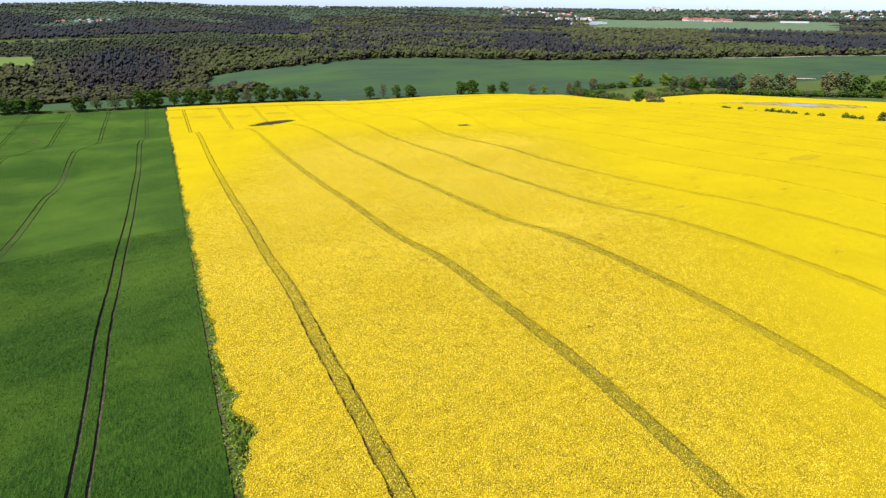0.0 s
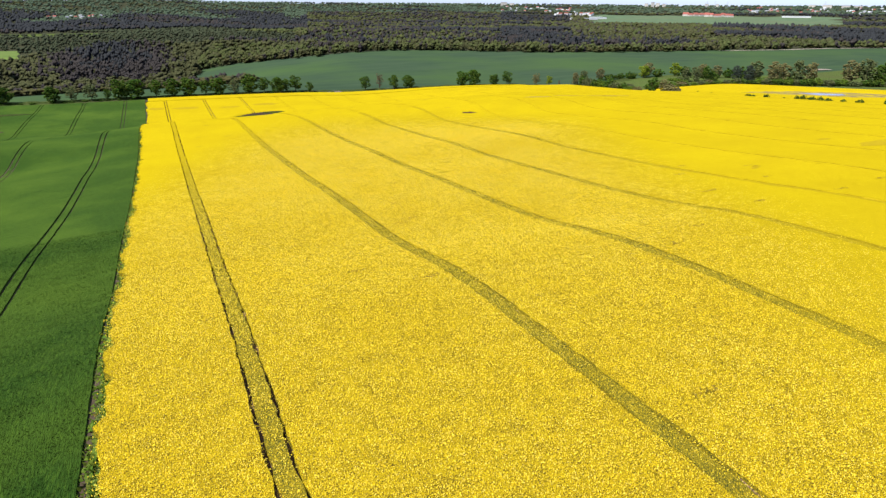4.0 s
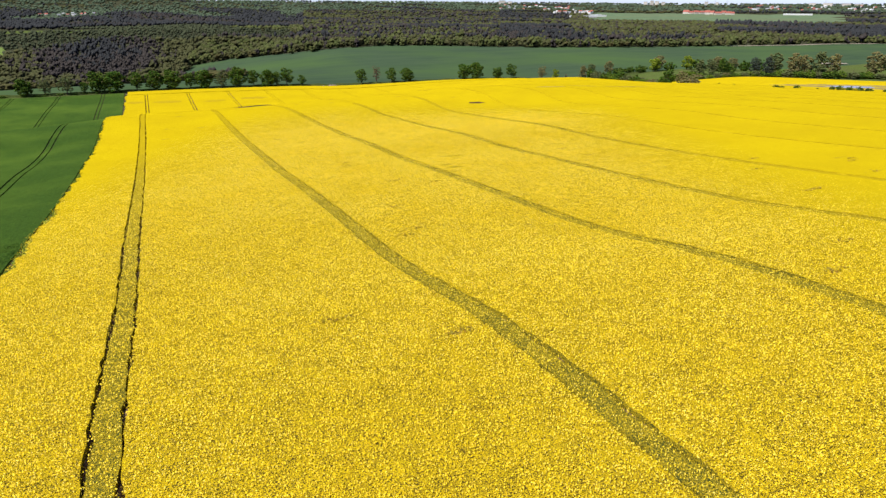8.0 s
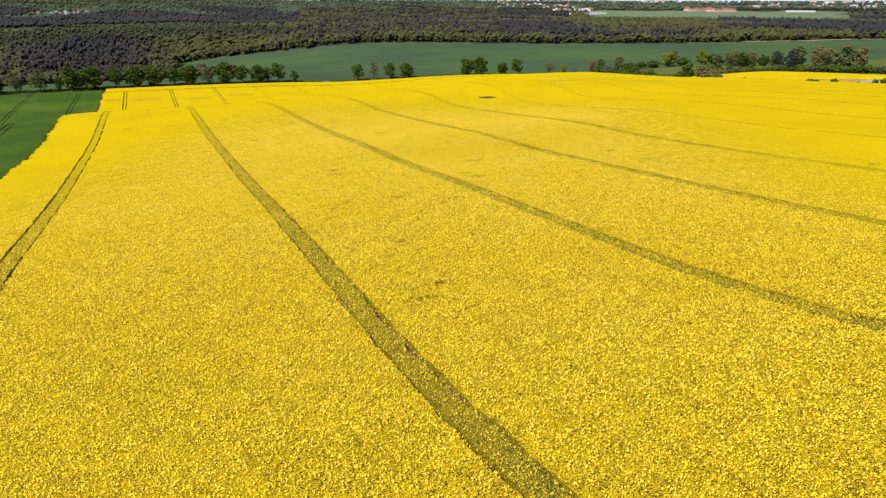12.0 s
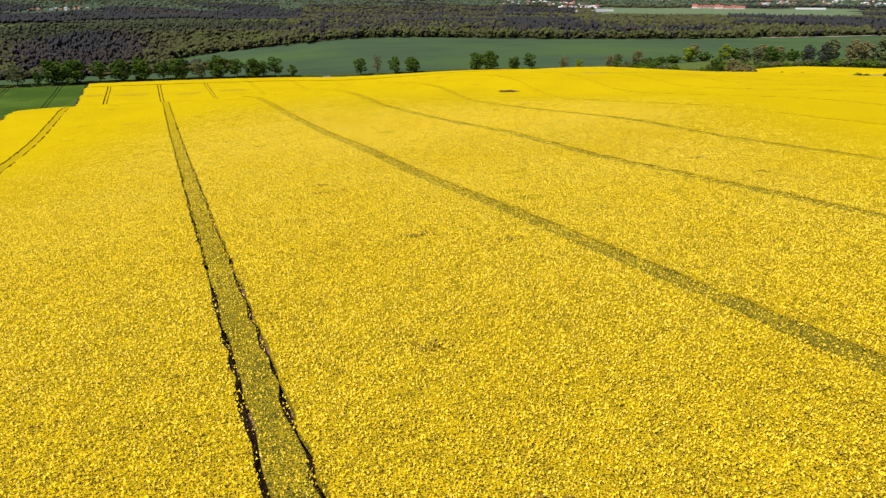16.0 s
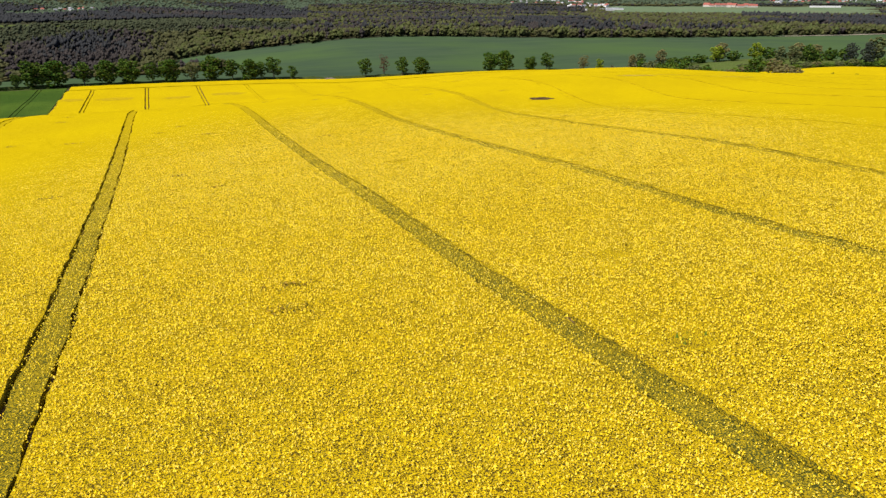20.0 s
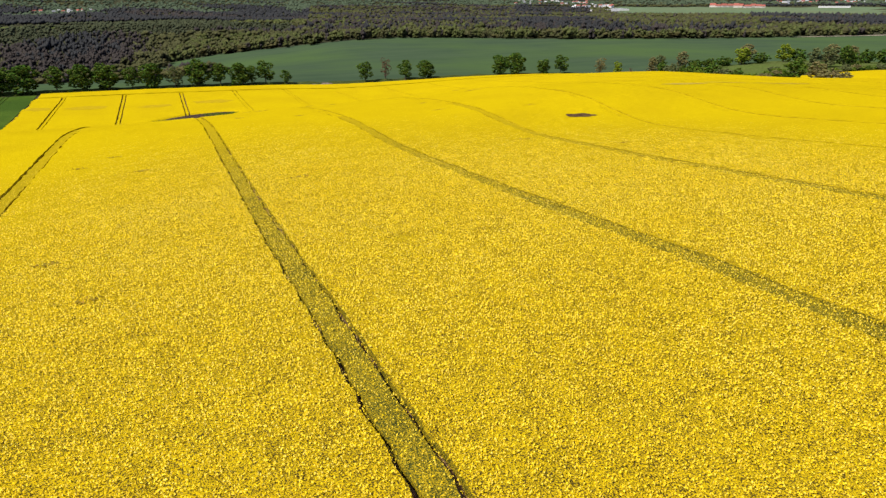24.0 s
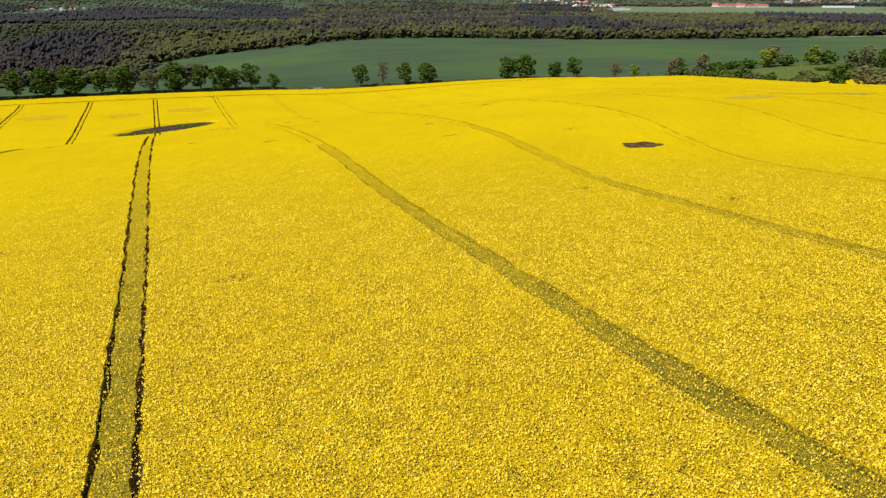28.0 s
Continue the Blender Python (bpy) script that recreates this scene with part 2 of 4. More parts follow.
ARCH = [3.0, 1.4, -1.3, -3.0, -1.9, -0.2, -0.9, -1.9, -1.7, -1.3, -1.3, -2.6, -2.9, 0.1, 0.8, 0.0, -0.4, -0.1, 0.3, 0.7, 0.9, 0.5, -0.1, -0.5, -0.8, -0.7, -0.5, -0.2, 0.0]
TWIST = [1.6, 1.2, 0.7, 0.5, 1.0, 1.6, 2.4, 2.7, 2.0, 1.0, 0.7, 0.9, 1.0, 1.0, 1.0, 0.9, 0.5, 0.0, 0.0, 0.0, 0.0, 0.0, 0.0, 0.0, 0.0, 0.0, 0.0, 0.0, 0.0]
EYE0 = (-15.6, 0.0)


def smooth(a, b, v):
    s = np.clip((v - a) / (b - a), 0, 1)
    return s * s * (3 - 2 * s)


def along(values, y):
    """A smooth curve through values 25 m apart."""
    g = np.asarray(values, float)
    v = np.clip(np.asarray(y, float) / 25.0, 0, len(g) - 1.001)
    j = v.astype(int)
    b = v - j
    p0, p1, p2, p3 = (g[np.clip(j + k, 0, len(g) - 1)] for k in (-1, 0, 1, 2))
    return p1 + 0.5 * b * (p2 - p0 + b * (2 * p0 - 5 * p1 + 4 * p2 - p3 + b * (3 * (p1 - p2) + p3 - p0)))


def polar(x, y):
    dx, dy = np.asarray(x, float) - EYE0[0], np.asarray(y, float) - EYE0[1]
    return np.hypot(dx, dy), np.degrees(np.arctan2(dx, dy))


def valley(x, y):
    d, az = polar(x, y)
    z = np.interp(d, [0, 620, 760, 1100, 1600, 2200, 2700, 3000, 3350, 3700, 4100, 4700, 7000], [-50, -52, -52, -50, -54, -52, -45, -38, -27, -16, -6, 12, 10])
    left = np.interp(az, [-6, 1, 4, 10, 16, 20], [26, 26, 24, 11, 2, 0])
    z = z - left * smooth(680, 950, d) * smooth(1900, 1250, d)
    z = z + 4.0 * np.exp(-((az - 18) / 9.0) ** 2) * np.exp(-((d - 1050) / 160.0) ** 2)
    z = z + 9 * smooth(36, 48, az) * smooth(900, 720, d)
    hills = np.interp(az, [-40, -12, -6, -2, 2, 5, 12, 25, 33, 42, 58, 80], [18, 20, 30, 38, 34, 20, 14, 11, 6, 2, 0, 4])
    z = z + hills * smooth(3500, 4650, d)
    return z + 1.6 * np.sin(x * 0.011 + 1.0) * np.sin(y * 0.009) * smooth(700, 1000, d)


def land(x, y):
    x, y = np.asarray(x, float), np.asarray(y, float)
    u = np.clip((x - 45) / 100, -1.05, 1.05)
    z = along(RIDGE, y) + along(ACROSS, y) * u + along(ARCH, y) * u * u + along(TWIST, y) * u ** 3
    z = z + np.minimum(y, 0) * 0.02
    z = z + np.interp(x, [-150, -60, -15, 5, 25, 50], [0, 1.3, 2.4, 2.05, 1.05, 0]) * np.exp(-((y - 380) / 40.0) ** 2)      # the brow of the hill
    shoulder = np.interp(y, [-100, 150, 330, 490, 560, 620], [-4, -15.4, -30, -39, -47.4, -51]) - 0.03 * (x - 320) - 0.07 * np.maximum(x - 335, 0) * smooth(380, 430, y) - 1.25
    z = z + (shoulder - z) * smooth(150, 310, x)
    far = np.maximum(smooth(615, 720, y), np.maximum(smooth(400, 560, x + 0.25 * (y - 200)), smooth(-260, -520, x)))
    return z + (valley(x, y) - z) * far


def field_end(x):
    """Where the crop stops short of the road."""
    return np.interp(x, [-300, -150, -82, 113, 200, 374, 450, 700], [642, 619, 609, 603, 591, 569, 558, 524])


def tree_line(x):
    return np.interp(x, [-300, -150, -82, 113, 200, 374, 450, 700], [650, 627, 617, 611, 598, 576, 566, 535])


def wood_start(az):
    """How far off the woods begin behind the wide green field, by bearing."""
    return np.interp(az, [-60, -10, 3, 4.2, 7, 10, 12, 15.5, 20.5, 25.5, 30.5, 35, 40, 44.5, 49, 53, 57, 60, 75],
                     [760, 780, 790, 1140, 1145, 1095, 1075, 1070, 1115, 1137, 1112, 1108, 1165, 1265, 1340, 1395, 1510, 1640, 1700])


# ---- mesh helpers ----
def mesh_of(name, verts, faces, mats=(), slots=None, flat=True):
    verts, faces = np.asarray(verts, np.float32), np.asarray(faces, np.int32)
    me = bpy.data.meshes.new(name)
    me.vertices.add(len(verts))
    me.vertices.foreach_set("co", verts.ravel())
    n, k = faces.shape
    me.loops.add(n * k)
    me.loops.foreach_set("vertex_index", faces.ravel())
    me.polygons.add(n)
    me.polygons.foreach_set("loop_start", np.arange(0, n * k, k, dtype=np.int32))
    me.polygons.foreach_set("loop_total", np.full(n, k, dtype=np.int32))
    for mat in mats:
        me.materials.append(mat)
    if slots is not None:
        me.polygons.foreach_set("material_index", np.asarray(slots, np.int32))
    me.polygons.foreach_set("use_smooth", np.full(n, not flat, dtype=bool))
    me.update(calc_edges=True)
    return me


def part(name, bm, mat, parent=None, label="", smooth_faces=False):
    """Links a bmesh as one mesh object under a thing or a part."""
    me = bpy.data.meshes.new(name)
    for f in bm.faces:
        f.smooth = smooth_faces
    bm.to_mesh(me)
    bm.free()
    me.materials.append(mat)
    ob = new(name, me)
    if parent:
        ob.parent = parent
    if label:
        tagged(ob, label)
    return ob


def sheet(xs, ys, lift=0.0, height=None):
    """Vertices and quads of a patch of land over the lines xs and ys."""
    X, Y = np.meshgrid(xs, ys, indexing="ij")
    Z = land(X, Y) + lift
    if height is not None:
        Z = Z + height(X, Y)
    nx, ny = X.shape
    i = np.arange(nx * ny).reshape(nx, ny)
    q = np.stack([i[:-1, :-1], i[1:, :-1], i[1:, 1:], i[:-1, 1:]], -1).reshape(-1, 4)
    return np.stack([X, Y, Z], -1).reshape(-1, 3), q


def lines(*stretches):
    return np.unique(np.concatenate([np.arange(a, b + s * 0.5, s) for a, b, s in stretches]))


rng = np.random.default_rng(7)

# ---- ground: one sheet to the horizon ----
gx = lines((-4900, -1000, 150), (-1000, -300, 35), (-300, 700, 9), (700, 1500, 18), (1500, 4900, 110))
gy = lines((-1500, -100, 100), (-100, 720, 9), (720, 1400, 14), (1400, 4900, 100))
verts, quads = sheet(gx, gy, -0.05)
mid = verts[quads].mean(1)
dist, azim = polar(mid[:, 0], mid[:, 1])
slot = np.full(len(quads), 1)
slot[(mid[:, 1] < field_end(mid[:, 0]) + 1) & (mid[:, 0] < 388) & (mid[:, 0] > -300)] = 0
wood_edge = wood_start(azim)
slot[(dist > wood_edge + 22) & (dist < 4950)] = 3
clear = (azim > 37.5) & (azim < 56.5) & (dist > 2650) & (dist < 3420) | (azim < -8.6) & (dist > 1400) & (dist < 1620) | (azim < -2) & (dist > 1930) & (dist < 2090)
slot[clear] = 4
slot[clear & (azim > 0)] = 5
slot[clear & (dist > 1800) & (azim < 0)] = 1
slot[(dist < wood_edge + 22) & (mid[:, 1] > tree_line(mid[:, 0]) + 8) & (azim > -60) & (azim < 80)] = 2
ground = tagged(new("ground", mesh_of("ground", verts, quads, (SOIL, GRASS, PASTURE, WOODFLOOR, MEADOW, FAR_CROP), slot, flat=False)),
                "rolling farmland with brown soil, grass verges and green fields", "ground", kind="structure")

# ---- crops ----
def left_edge(y):
    return (-13.9 + 0.3 * np.sin(y * 0.171 + 2 * np.sin(y * 0.043)) + 0.14 * np.sin(y * 0.47 + 3 * np.sin(y * 0.091)) + 0.1 * np.sin(y * 1.31)
            + 2.2 * np.exp(-((y - 60) / 5.0) ** 2) + 1.3 * np.exp(-((y - 70) / 4.0) ** 2))


BARE = [(64, 507, 21.5, 8.6, 0.46)]     # the hollow where the crop has drowned


def bare_spot(x, y):
    m = np.zeros(np.shape(x))
    for cx, cy, rx, ry, turn in BARE:
        c, s = math.cos(turn), math.sin(turn)
        u, w = (x - cx) * c + (y - cy) * s, (y - cy) * c - (x - cx) * s
        m = np.maximum(m, smooth(1.15, 0.85, np.hypot(u / rx, w / ry)))
    return m


def ragged_line(y, line, seed):
    """How the crop's edge wanders along a tramline, more where the sprayer has drifted."""
    way = 0.16 * np.sin(y * 0.31 + seed * 1.7 + 2 * np.sin(y * 0.083 + line)) + 0.12 * np.sin(y * 0.73 + seed * 2.9) + 0.10 * np.sin(y * 1.61 + seed * 0.7 + line)
    return way * np.where(np.asarray(line) < 2.5, 0.13, 0.6)


def patchy(y, line):
    """Thin and full stretches along a tramline, 0 to 1."""
    return np.clip(0.5 + 0.3 * np.sin(y * 0.143 + line * 2.1 + 1.5 * np.sin(y * 0.037)) + 0.25 * np.sin(y * 0.41 + line) + 0.2 * np.sin(y * 1.07 + 2 * line), 0, 1)


def crop_strip(name, x0, x1, ys, top, mat, parent, ragged=None, cols=None, rough=0.03, short=0.0, wobble=0.18, sink=0.0, lines_at=None):
    """A stretch of standing crop between two lines: a closed canopy with its two flanks down to the soil."""
    cols = cols or max(2, int(abs(x1 - x0) / 1.8))
    f = np.linspace(0, 1, cols + 1)
    X = x0 + (x1 - x0) * f[:, None] + np.zeros(len(ys))[None, :]
    if ragged is not None:
        X = (ragged(ys) + rng.uniform(-0.7, 0.7, len(ys)))[None, :] * (1 - f[:, None]) + x1 * f[:, None]
    X[0] += rng.uniform(-wobble, wobble, len(ys))
    X[-1] += rng.uniform(-wobble, wobble, len(ys))
    if lines_at is not None:
        first, last = lines_at
        X[0] += ragged_line(ys, first, 1)
        X[-1] += ragged_line(ys, last, 2)
    Y = np.broadcast_to(ys, X.shape).copy()
    end = field_end(X)
    Y = np.minimum(Y, end - short)
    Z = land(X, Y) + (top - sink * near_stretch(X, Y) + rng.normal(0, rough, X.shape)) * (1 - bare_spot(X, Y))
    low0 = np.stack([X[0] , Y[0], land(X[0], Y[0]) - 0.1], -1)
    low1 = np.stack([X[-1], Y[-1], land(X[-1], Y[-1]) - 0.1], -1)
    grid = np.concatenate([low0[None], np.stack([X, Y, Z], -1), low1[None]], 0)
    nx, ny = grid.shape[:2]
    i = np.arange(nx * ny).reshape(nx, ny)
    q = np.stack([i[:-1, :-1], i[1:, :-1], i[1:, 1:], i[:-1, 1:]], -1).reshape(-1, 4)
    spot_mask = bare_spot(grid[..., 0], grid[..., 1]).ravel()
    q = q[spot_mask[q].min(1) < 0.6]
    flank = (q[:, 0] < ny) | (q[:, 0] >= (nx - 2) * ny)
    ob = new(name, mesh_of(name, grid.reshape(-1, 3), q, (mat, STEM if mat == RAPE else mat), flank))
    ob.parent = parent
    return ob


TRAM = 30.0
RUT, HALF = 0.16, 1.0         # half the width of a wheel rut, half the distance between two ruts
rows_y = lines((-60, 640, 1.6))
HEADLAND = 16.5
rape = tagged(new("rapeseed_field"), "yellow rapeseed in full flower with paired wheel tracks", "crop", kind="stuff")
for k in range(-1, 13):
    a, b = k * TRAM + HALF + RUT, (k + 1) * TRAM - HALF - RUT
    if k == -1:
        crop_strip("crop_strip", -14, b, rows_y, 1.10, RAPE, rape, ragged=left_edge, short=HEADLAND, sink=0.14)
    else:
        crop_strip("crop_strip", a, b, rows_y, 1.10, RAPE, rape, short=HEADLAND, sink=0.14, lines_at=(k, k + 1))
    over = 374 if k < 2 else 340          # where the tracks have grown over towards the brow
    short_rows = rows_y[rows_y < over]
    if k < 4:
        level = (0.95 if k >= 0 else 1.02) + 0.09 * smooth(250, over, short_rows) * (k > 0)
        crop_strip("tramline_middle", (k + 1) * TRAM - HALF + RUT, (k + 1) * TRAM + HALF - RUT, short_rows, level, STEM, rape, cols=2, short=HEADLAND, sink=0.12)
    else:
        crop_strip("tramline_middle", (k + 1) * TRAM - HALF + RUT, (k + 1) * TRAM + HALF - RUT, short_rows, 1.0, RAPE, rape, cols=2, short=HEADLAND)
    for side in (-HALF, HALF):
        mid_x = (k + 1) * TRAM + side
        crop_strip("wheel_rut", mid_x - 0.42, mid_x + 0.42, rows_y, 0.35 if k < 3 else 0.8, RUTBED if k < 3 else STEM, rape, cols=2, rough=0.16, short=HEADLAND)
    gap = 0.44 if k < 2 else RUT
    crop_strip("tramline_middle", (k + 1) * TRAM - HALF + gap, (k + 1) * TRAM + HALF - gap, rows_y[rows_y > over - 2], 0.9 if k < 2 else 1.04, RAPE, rape, cols=2, short=HEADLAND)


def headland(name, back, front, top, mat, parent):
    """A stretch of crop that runs along the field's end."""
    xs = lines((-13, 392, 3))
    off = np.linspace(-back, -front, max(3, int((back - front) / 2)))
    X = np.broadcast_to(xs, (len(off), len(xs)))
    Y = field_end(X) + off[:, None] + rng.uniform(-0.12, 0.12, X.shape)
    Z = land(X, Y) + top + rng.normal(0, 0.05, X.shape)
    low = [np.stack([X[k], Y[k], land(X[k], Y[k]) - 0.1], -1)[None] for k in (0, -1)]
    grid = np.concatenate([low[0], np.stack([X, Y, Z], -1), low[1]], 0)
    i = np.arange(grid.shape[0] * grid.shape[1]).reshape(grid.shape[:2])
    q = np.stack([i[:-1, :-1], i[:-1, 1:], i[1:, 1:], i[1:, :-1]], -1).reshape(-1, 4)
    ob = new(name, mesh_of(name, grid.reshape(-1, 3), q, (mat,)))
    ob.parent = parent


headland("tramline_middle", 16.15, 14.6, 0.9, RAPE, rape)
headland("crop_strip", 14.3, 0.0, 1.10, RAPE, rape)
wheat = tagged(new("wheat_field"), "short green wheat with paired wheel tracks", "crop", kind="stuff")
for k in range(-9, 0):
    a, b = k * TRAM + HALF + 0.24, (k + 1) * TRAM - HALF - 0.24
    crop_strip("wheat_strip", a, min(b, -15.3), rows_y, 0.30, WHEAT, wheat, rough=0.02, wobble=0.05)
    crop_strip("tramline_middle", k * TRAM - HALF + 0.24, k * TRAM + HALF - 0.24, rows_y, 0.24, WHEAT, wheat, cols=2, rough=0.02, wobble=0.05)
for name, x0, x1, lift, mat, words in (("field_path", -15.6, -10.5, 0.02, GRASS, "rough grass strip between the two crops"), ("furrow", -15.2, -14.65, 0.06, SOIL, "bare brown furrow along the grass strip")):
    verts, quads = sheet(np.linspace(x0, x1, 4), lines((-40, 600, 4)), lift)
    tagged(new(name, mesh_of(name, verts, quads, (mat,), flat=False)), words, "path", kind="structure")


# ---- leaves, bark and other surfaces of the things ----
def foliage(name, dark, light, tip, island=0.35):
    return lets_light_through(material(name, [dark, light, tip], 0.9, 4, 0.75, island=island, band=(0.3, 0.72)), 0.3)


def woodland(name, dark, light, tip, island=0.2):
    """Whole crowns seen from far: leaves, twigs and gaps as relief."""
    return soft_turn(lets_light_through(material(name, [dark, light, tip], 0.45, 5, 0.8, 0.5, 0.7, light, 0.01, 0.4, island=island * 0.6, band=(0.36, 0.66)), 0.3), 0.22)


LEAF_DEEP = foliage("chestnut_leaves", (0.021, 0.043, 0.008), (0.061, 0.105, 0.016), (0.138, 0.188, 0.032), 0.5)
LEAF_FRESH = foliage("fresh_leaves", (0.051, 0.085, 0.012), (0.093, 0.145, 0.017), (0.145, 0.187, 0.025))
LEAF_LIME = foliage("lime_leaves", (0.11, 0.16, 0.014), (0.18, 0.23, 0.02), (0.25, 0.29, 0.03))
LEAF_OLIVE = foliage("willow_leaves", (0.062, 0.076, 0.029), (0.106, 0.123, 0.047), (0.157, 0.168, 0.070))
LEAF_RUST = foliage("opening_buds", (0.105, 0.096, 0.036), (0.160, 0.142, 0.056), (0.215, 0.190, 0.082))
LEAF_PINE = foliage("pine_needles", (0.034, 0.044, 0.033), (0.052, 0.064, 0.048), (0.074, 0.088, 0.062), 0.2)
LEAF_WOOD = woodland("woodland_leaves", (0.058, 0.070, 0.025), (0.096, 0.110, 0.038), (0.150, 0.165, 0.058), 0.4)
OLIVE_WOOD = woodland("olive_woodland", (0.056, 0.060, 0.026), (0.090, 0.092, 0.040), (0.135, 0.132, 0.062), 0.35)
# pine and hill woods: the bluish haze of distance is mixed into both base colours
HAZED_PINE_WOOD = woodland("hazed_pine_woodland", (0.031, 0.033, 0.036), (0.050, 0.052, 0.055), (0.078, 0.080, 0.080), 0.14)
HAZED_HILL_WOOD = woodland("hazed_hill_beeches", (0.066, 0.094, 0.061), (0.097, 0.131, 0.080), (0.135, 0.172, 0.105))
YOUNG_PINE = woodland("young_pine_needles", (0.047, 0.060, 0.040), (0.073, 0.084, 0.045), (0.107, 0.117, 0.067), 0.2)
SCRUB = woodland("willow_scrub", (0.067, 0.066, 0.026), (0.105, 0.098, 0.039), (0.143, 0.132, 0.057))
TWIGS = woodland("bare_twigs", (0.042, 0.036, 0.036), (0.066, 0.057, 0.053), (0.096, 0.085, 0.076), 0.2)
BARK = material("bark", [(0.05, 0.038, 0.028), (0.10, 0.08, 0.06)], 6.0, 5, 0.9, 0.03)
# the pond's pale blue base colour stands in for the reflected sky
WATER = material("sky_tinted_water", [(0.22, 0.235, 0.33), (0.28, 0.295, 0.40)], 0.15, 3, 0.3)
RENDERED = material("white_render", [(0.525, 0.510, 0.495), (0.615, 0.608, 0.593)], 0.3, 4, 0.8)
CREAM = material("cream_render", [(0.432, 0.389, 0.331), (0.518, 0.475, 0.418)], 0.3, 4, 0.8)
REDTILE = material("red_roof_tiles", [(0.26, 0.085, 0.065), (0.36, 0.125, 0.095)], 0.5, 4, 0.8)
GREYROOF = material("grey_roofing", [(0.24, 0.24, 0.25), (0.36, 0.36, 0.37)], 0.4, 4, 0.7)
PALEROOF = material("pale_sheet_roof", [(0.540, 0.540, 0.540), (0.637, 0.637, 0.630)], 0.3, 3, 0.5)
STEEL = material("galvanised_steel", [(0.35, 0.36, 0.37), (0.5, 0.51, 0.52)], 2.0, 3, 0.5)
STONE = material("field_stones", [(0.22, 0.15, 0.13), (0.33, 0.25, 0.22), (0.44, 0.36, 0.33)], 1.2, 4, 0.9, island=0.2)
LEAF_RED = foliage("reddish_buds", (0.075, 0.042, 0.028), (0.12, 0.068, 0.045), (0.17, 0.105, 0.068))
STALKS = foliage("lodged_stalks", (0.16, 0.11, 0.02), (0.28, 0.20, 0.03), (0.42, 0.30, 0.03))
WEED = foliage("rank_weeds", (0.07, 0.12, 0.014), (0.14, 0.20, 0.024), (0.24, 0.28, 0.05))


# ---- shapes that are strewn ----
def octa():
    v = np.array([(1, 0, 0), (-1, 0, 0), (0, 1, 0), (0, -1, 0), (0, 0, 1), (0, 0, -1)], float)
    f = np.array([(0, 2, 4), (2, 1, 4), (1, 3, 4), (3, 0, 4), (2, 0, 5), (1, 2, 5), (3, 1, 5), (0, 3, 5)])
    return v, f


def strewn(shape, at, size, gen, jitter=0.25, turn=True):
    """Copies of one small shape, joined: each at its place, with its own size, turn and dents."""
    v, f = shape
    n, k = len(at), len(v)
    a = gen.uniform(0, math.tau, n) if turn else np.zeros(n)
    c, s = np.cos(a)[:, None], np.sin(a)[:, None]
    p = v[None] * (1 + gen.uniform(-jitter, jitter, (n, k, 1))) * np.asarray(size, float).reshape(n, 1, -1)
    x, y = p[..., 0] * c - p[..., 1] * s, p[..., 0] * s + p[..., 1] * c
    verts = np.stack([x, y, p[..., 2]], -1) + np.asarray(at, float)[:, None, :]
    faces = f[None] + (np.arange(n) * k)[:, None, None]
    return verts.reshape(-1, 3), faces.reshape(-1, 3)


def tube(bm, a, b, r0, r1, sides=7):
    a, b = Vector(a), Vector(b)
    q = (b - a).to_track_quat("Z", "Y")
    ring = [[bm.verts.new(o + q @ Vector((r * math.cos(k * math.tau / sides), r * math.sin(k * math.tau / sides), 0))) for k in range(sides)]
            for o, r in ((a, r0), (b, r1))]
    for k in range(sides):
        bm.faces.new((ring[0][k], ring[0][(k + 1) % sides], ring[1][(k + 1) % sides], ring[1][k]))
    bm.faces.new(ring[1])


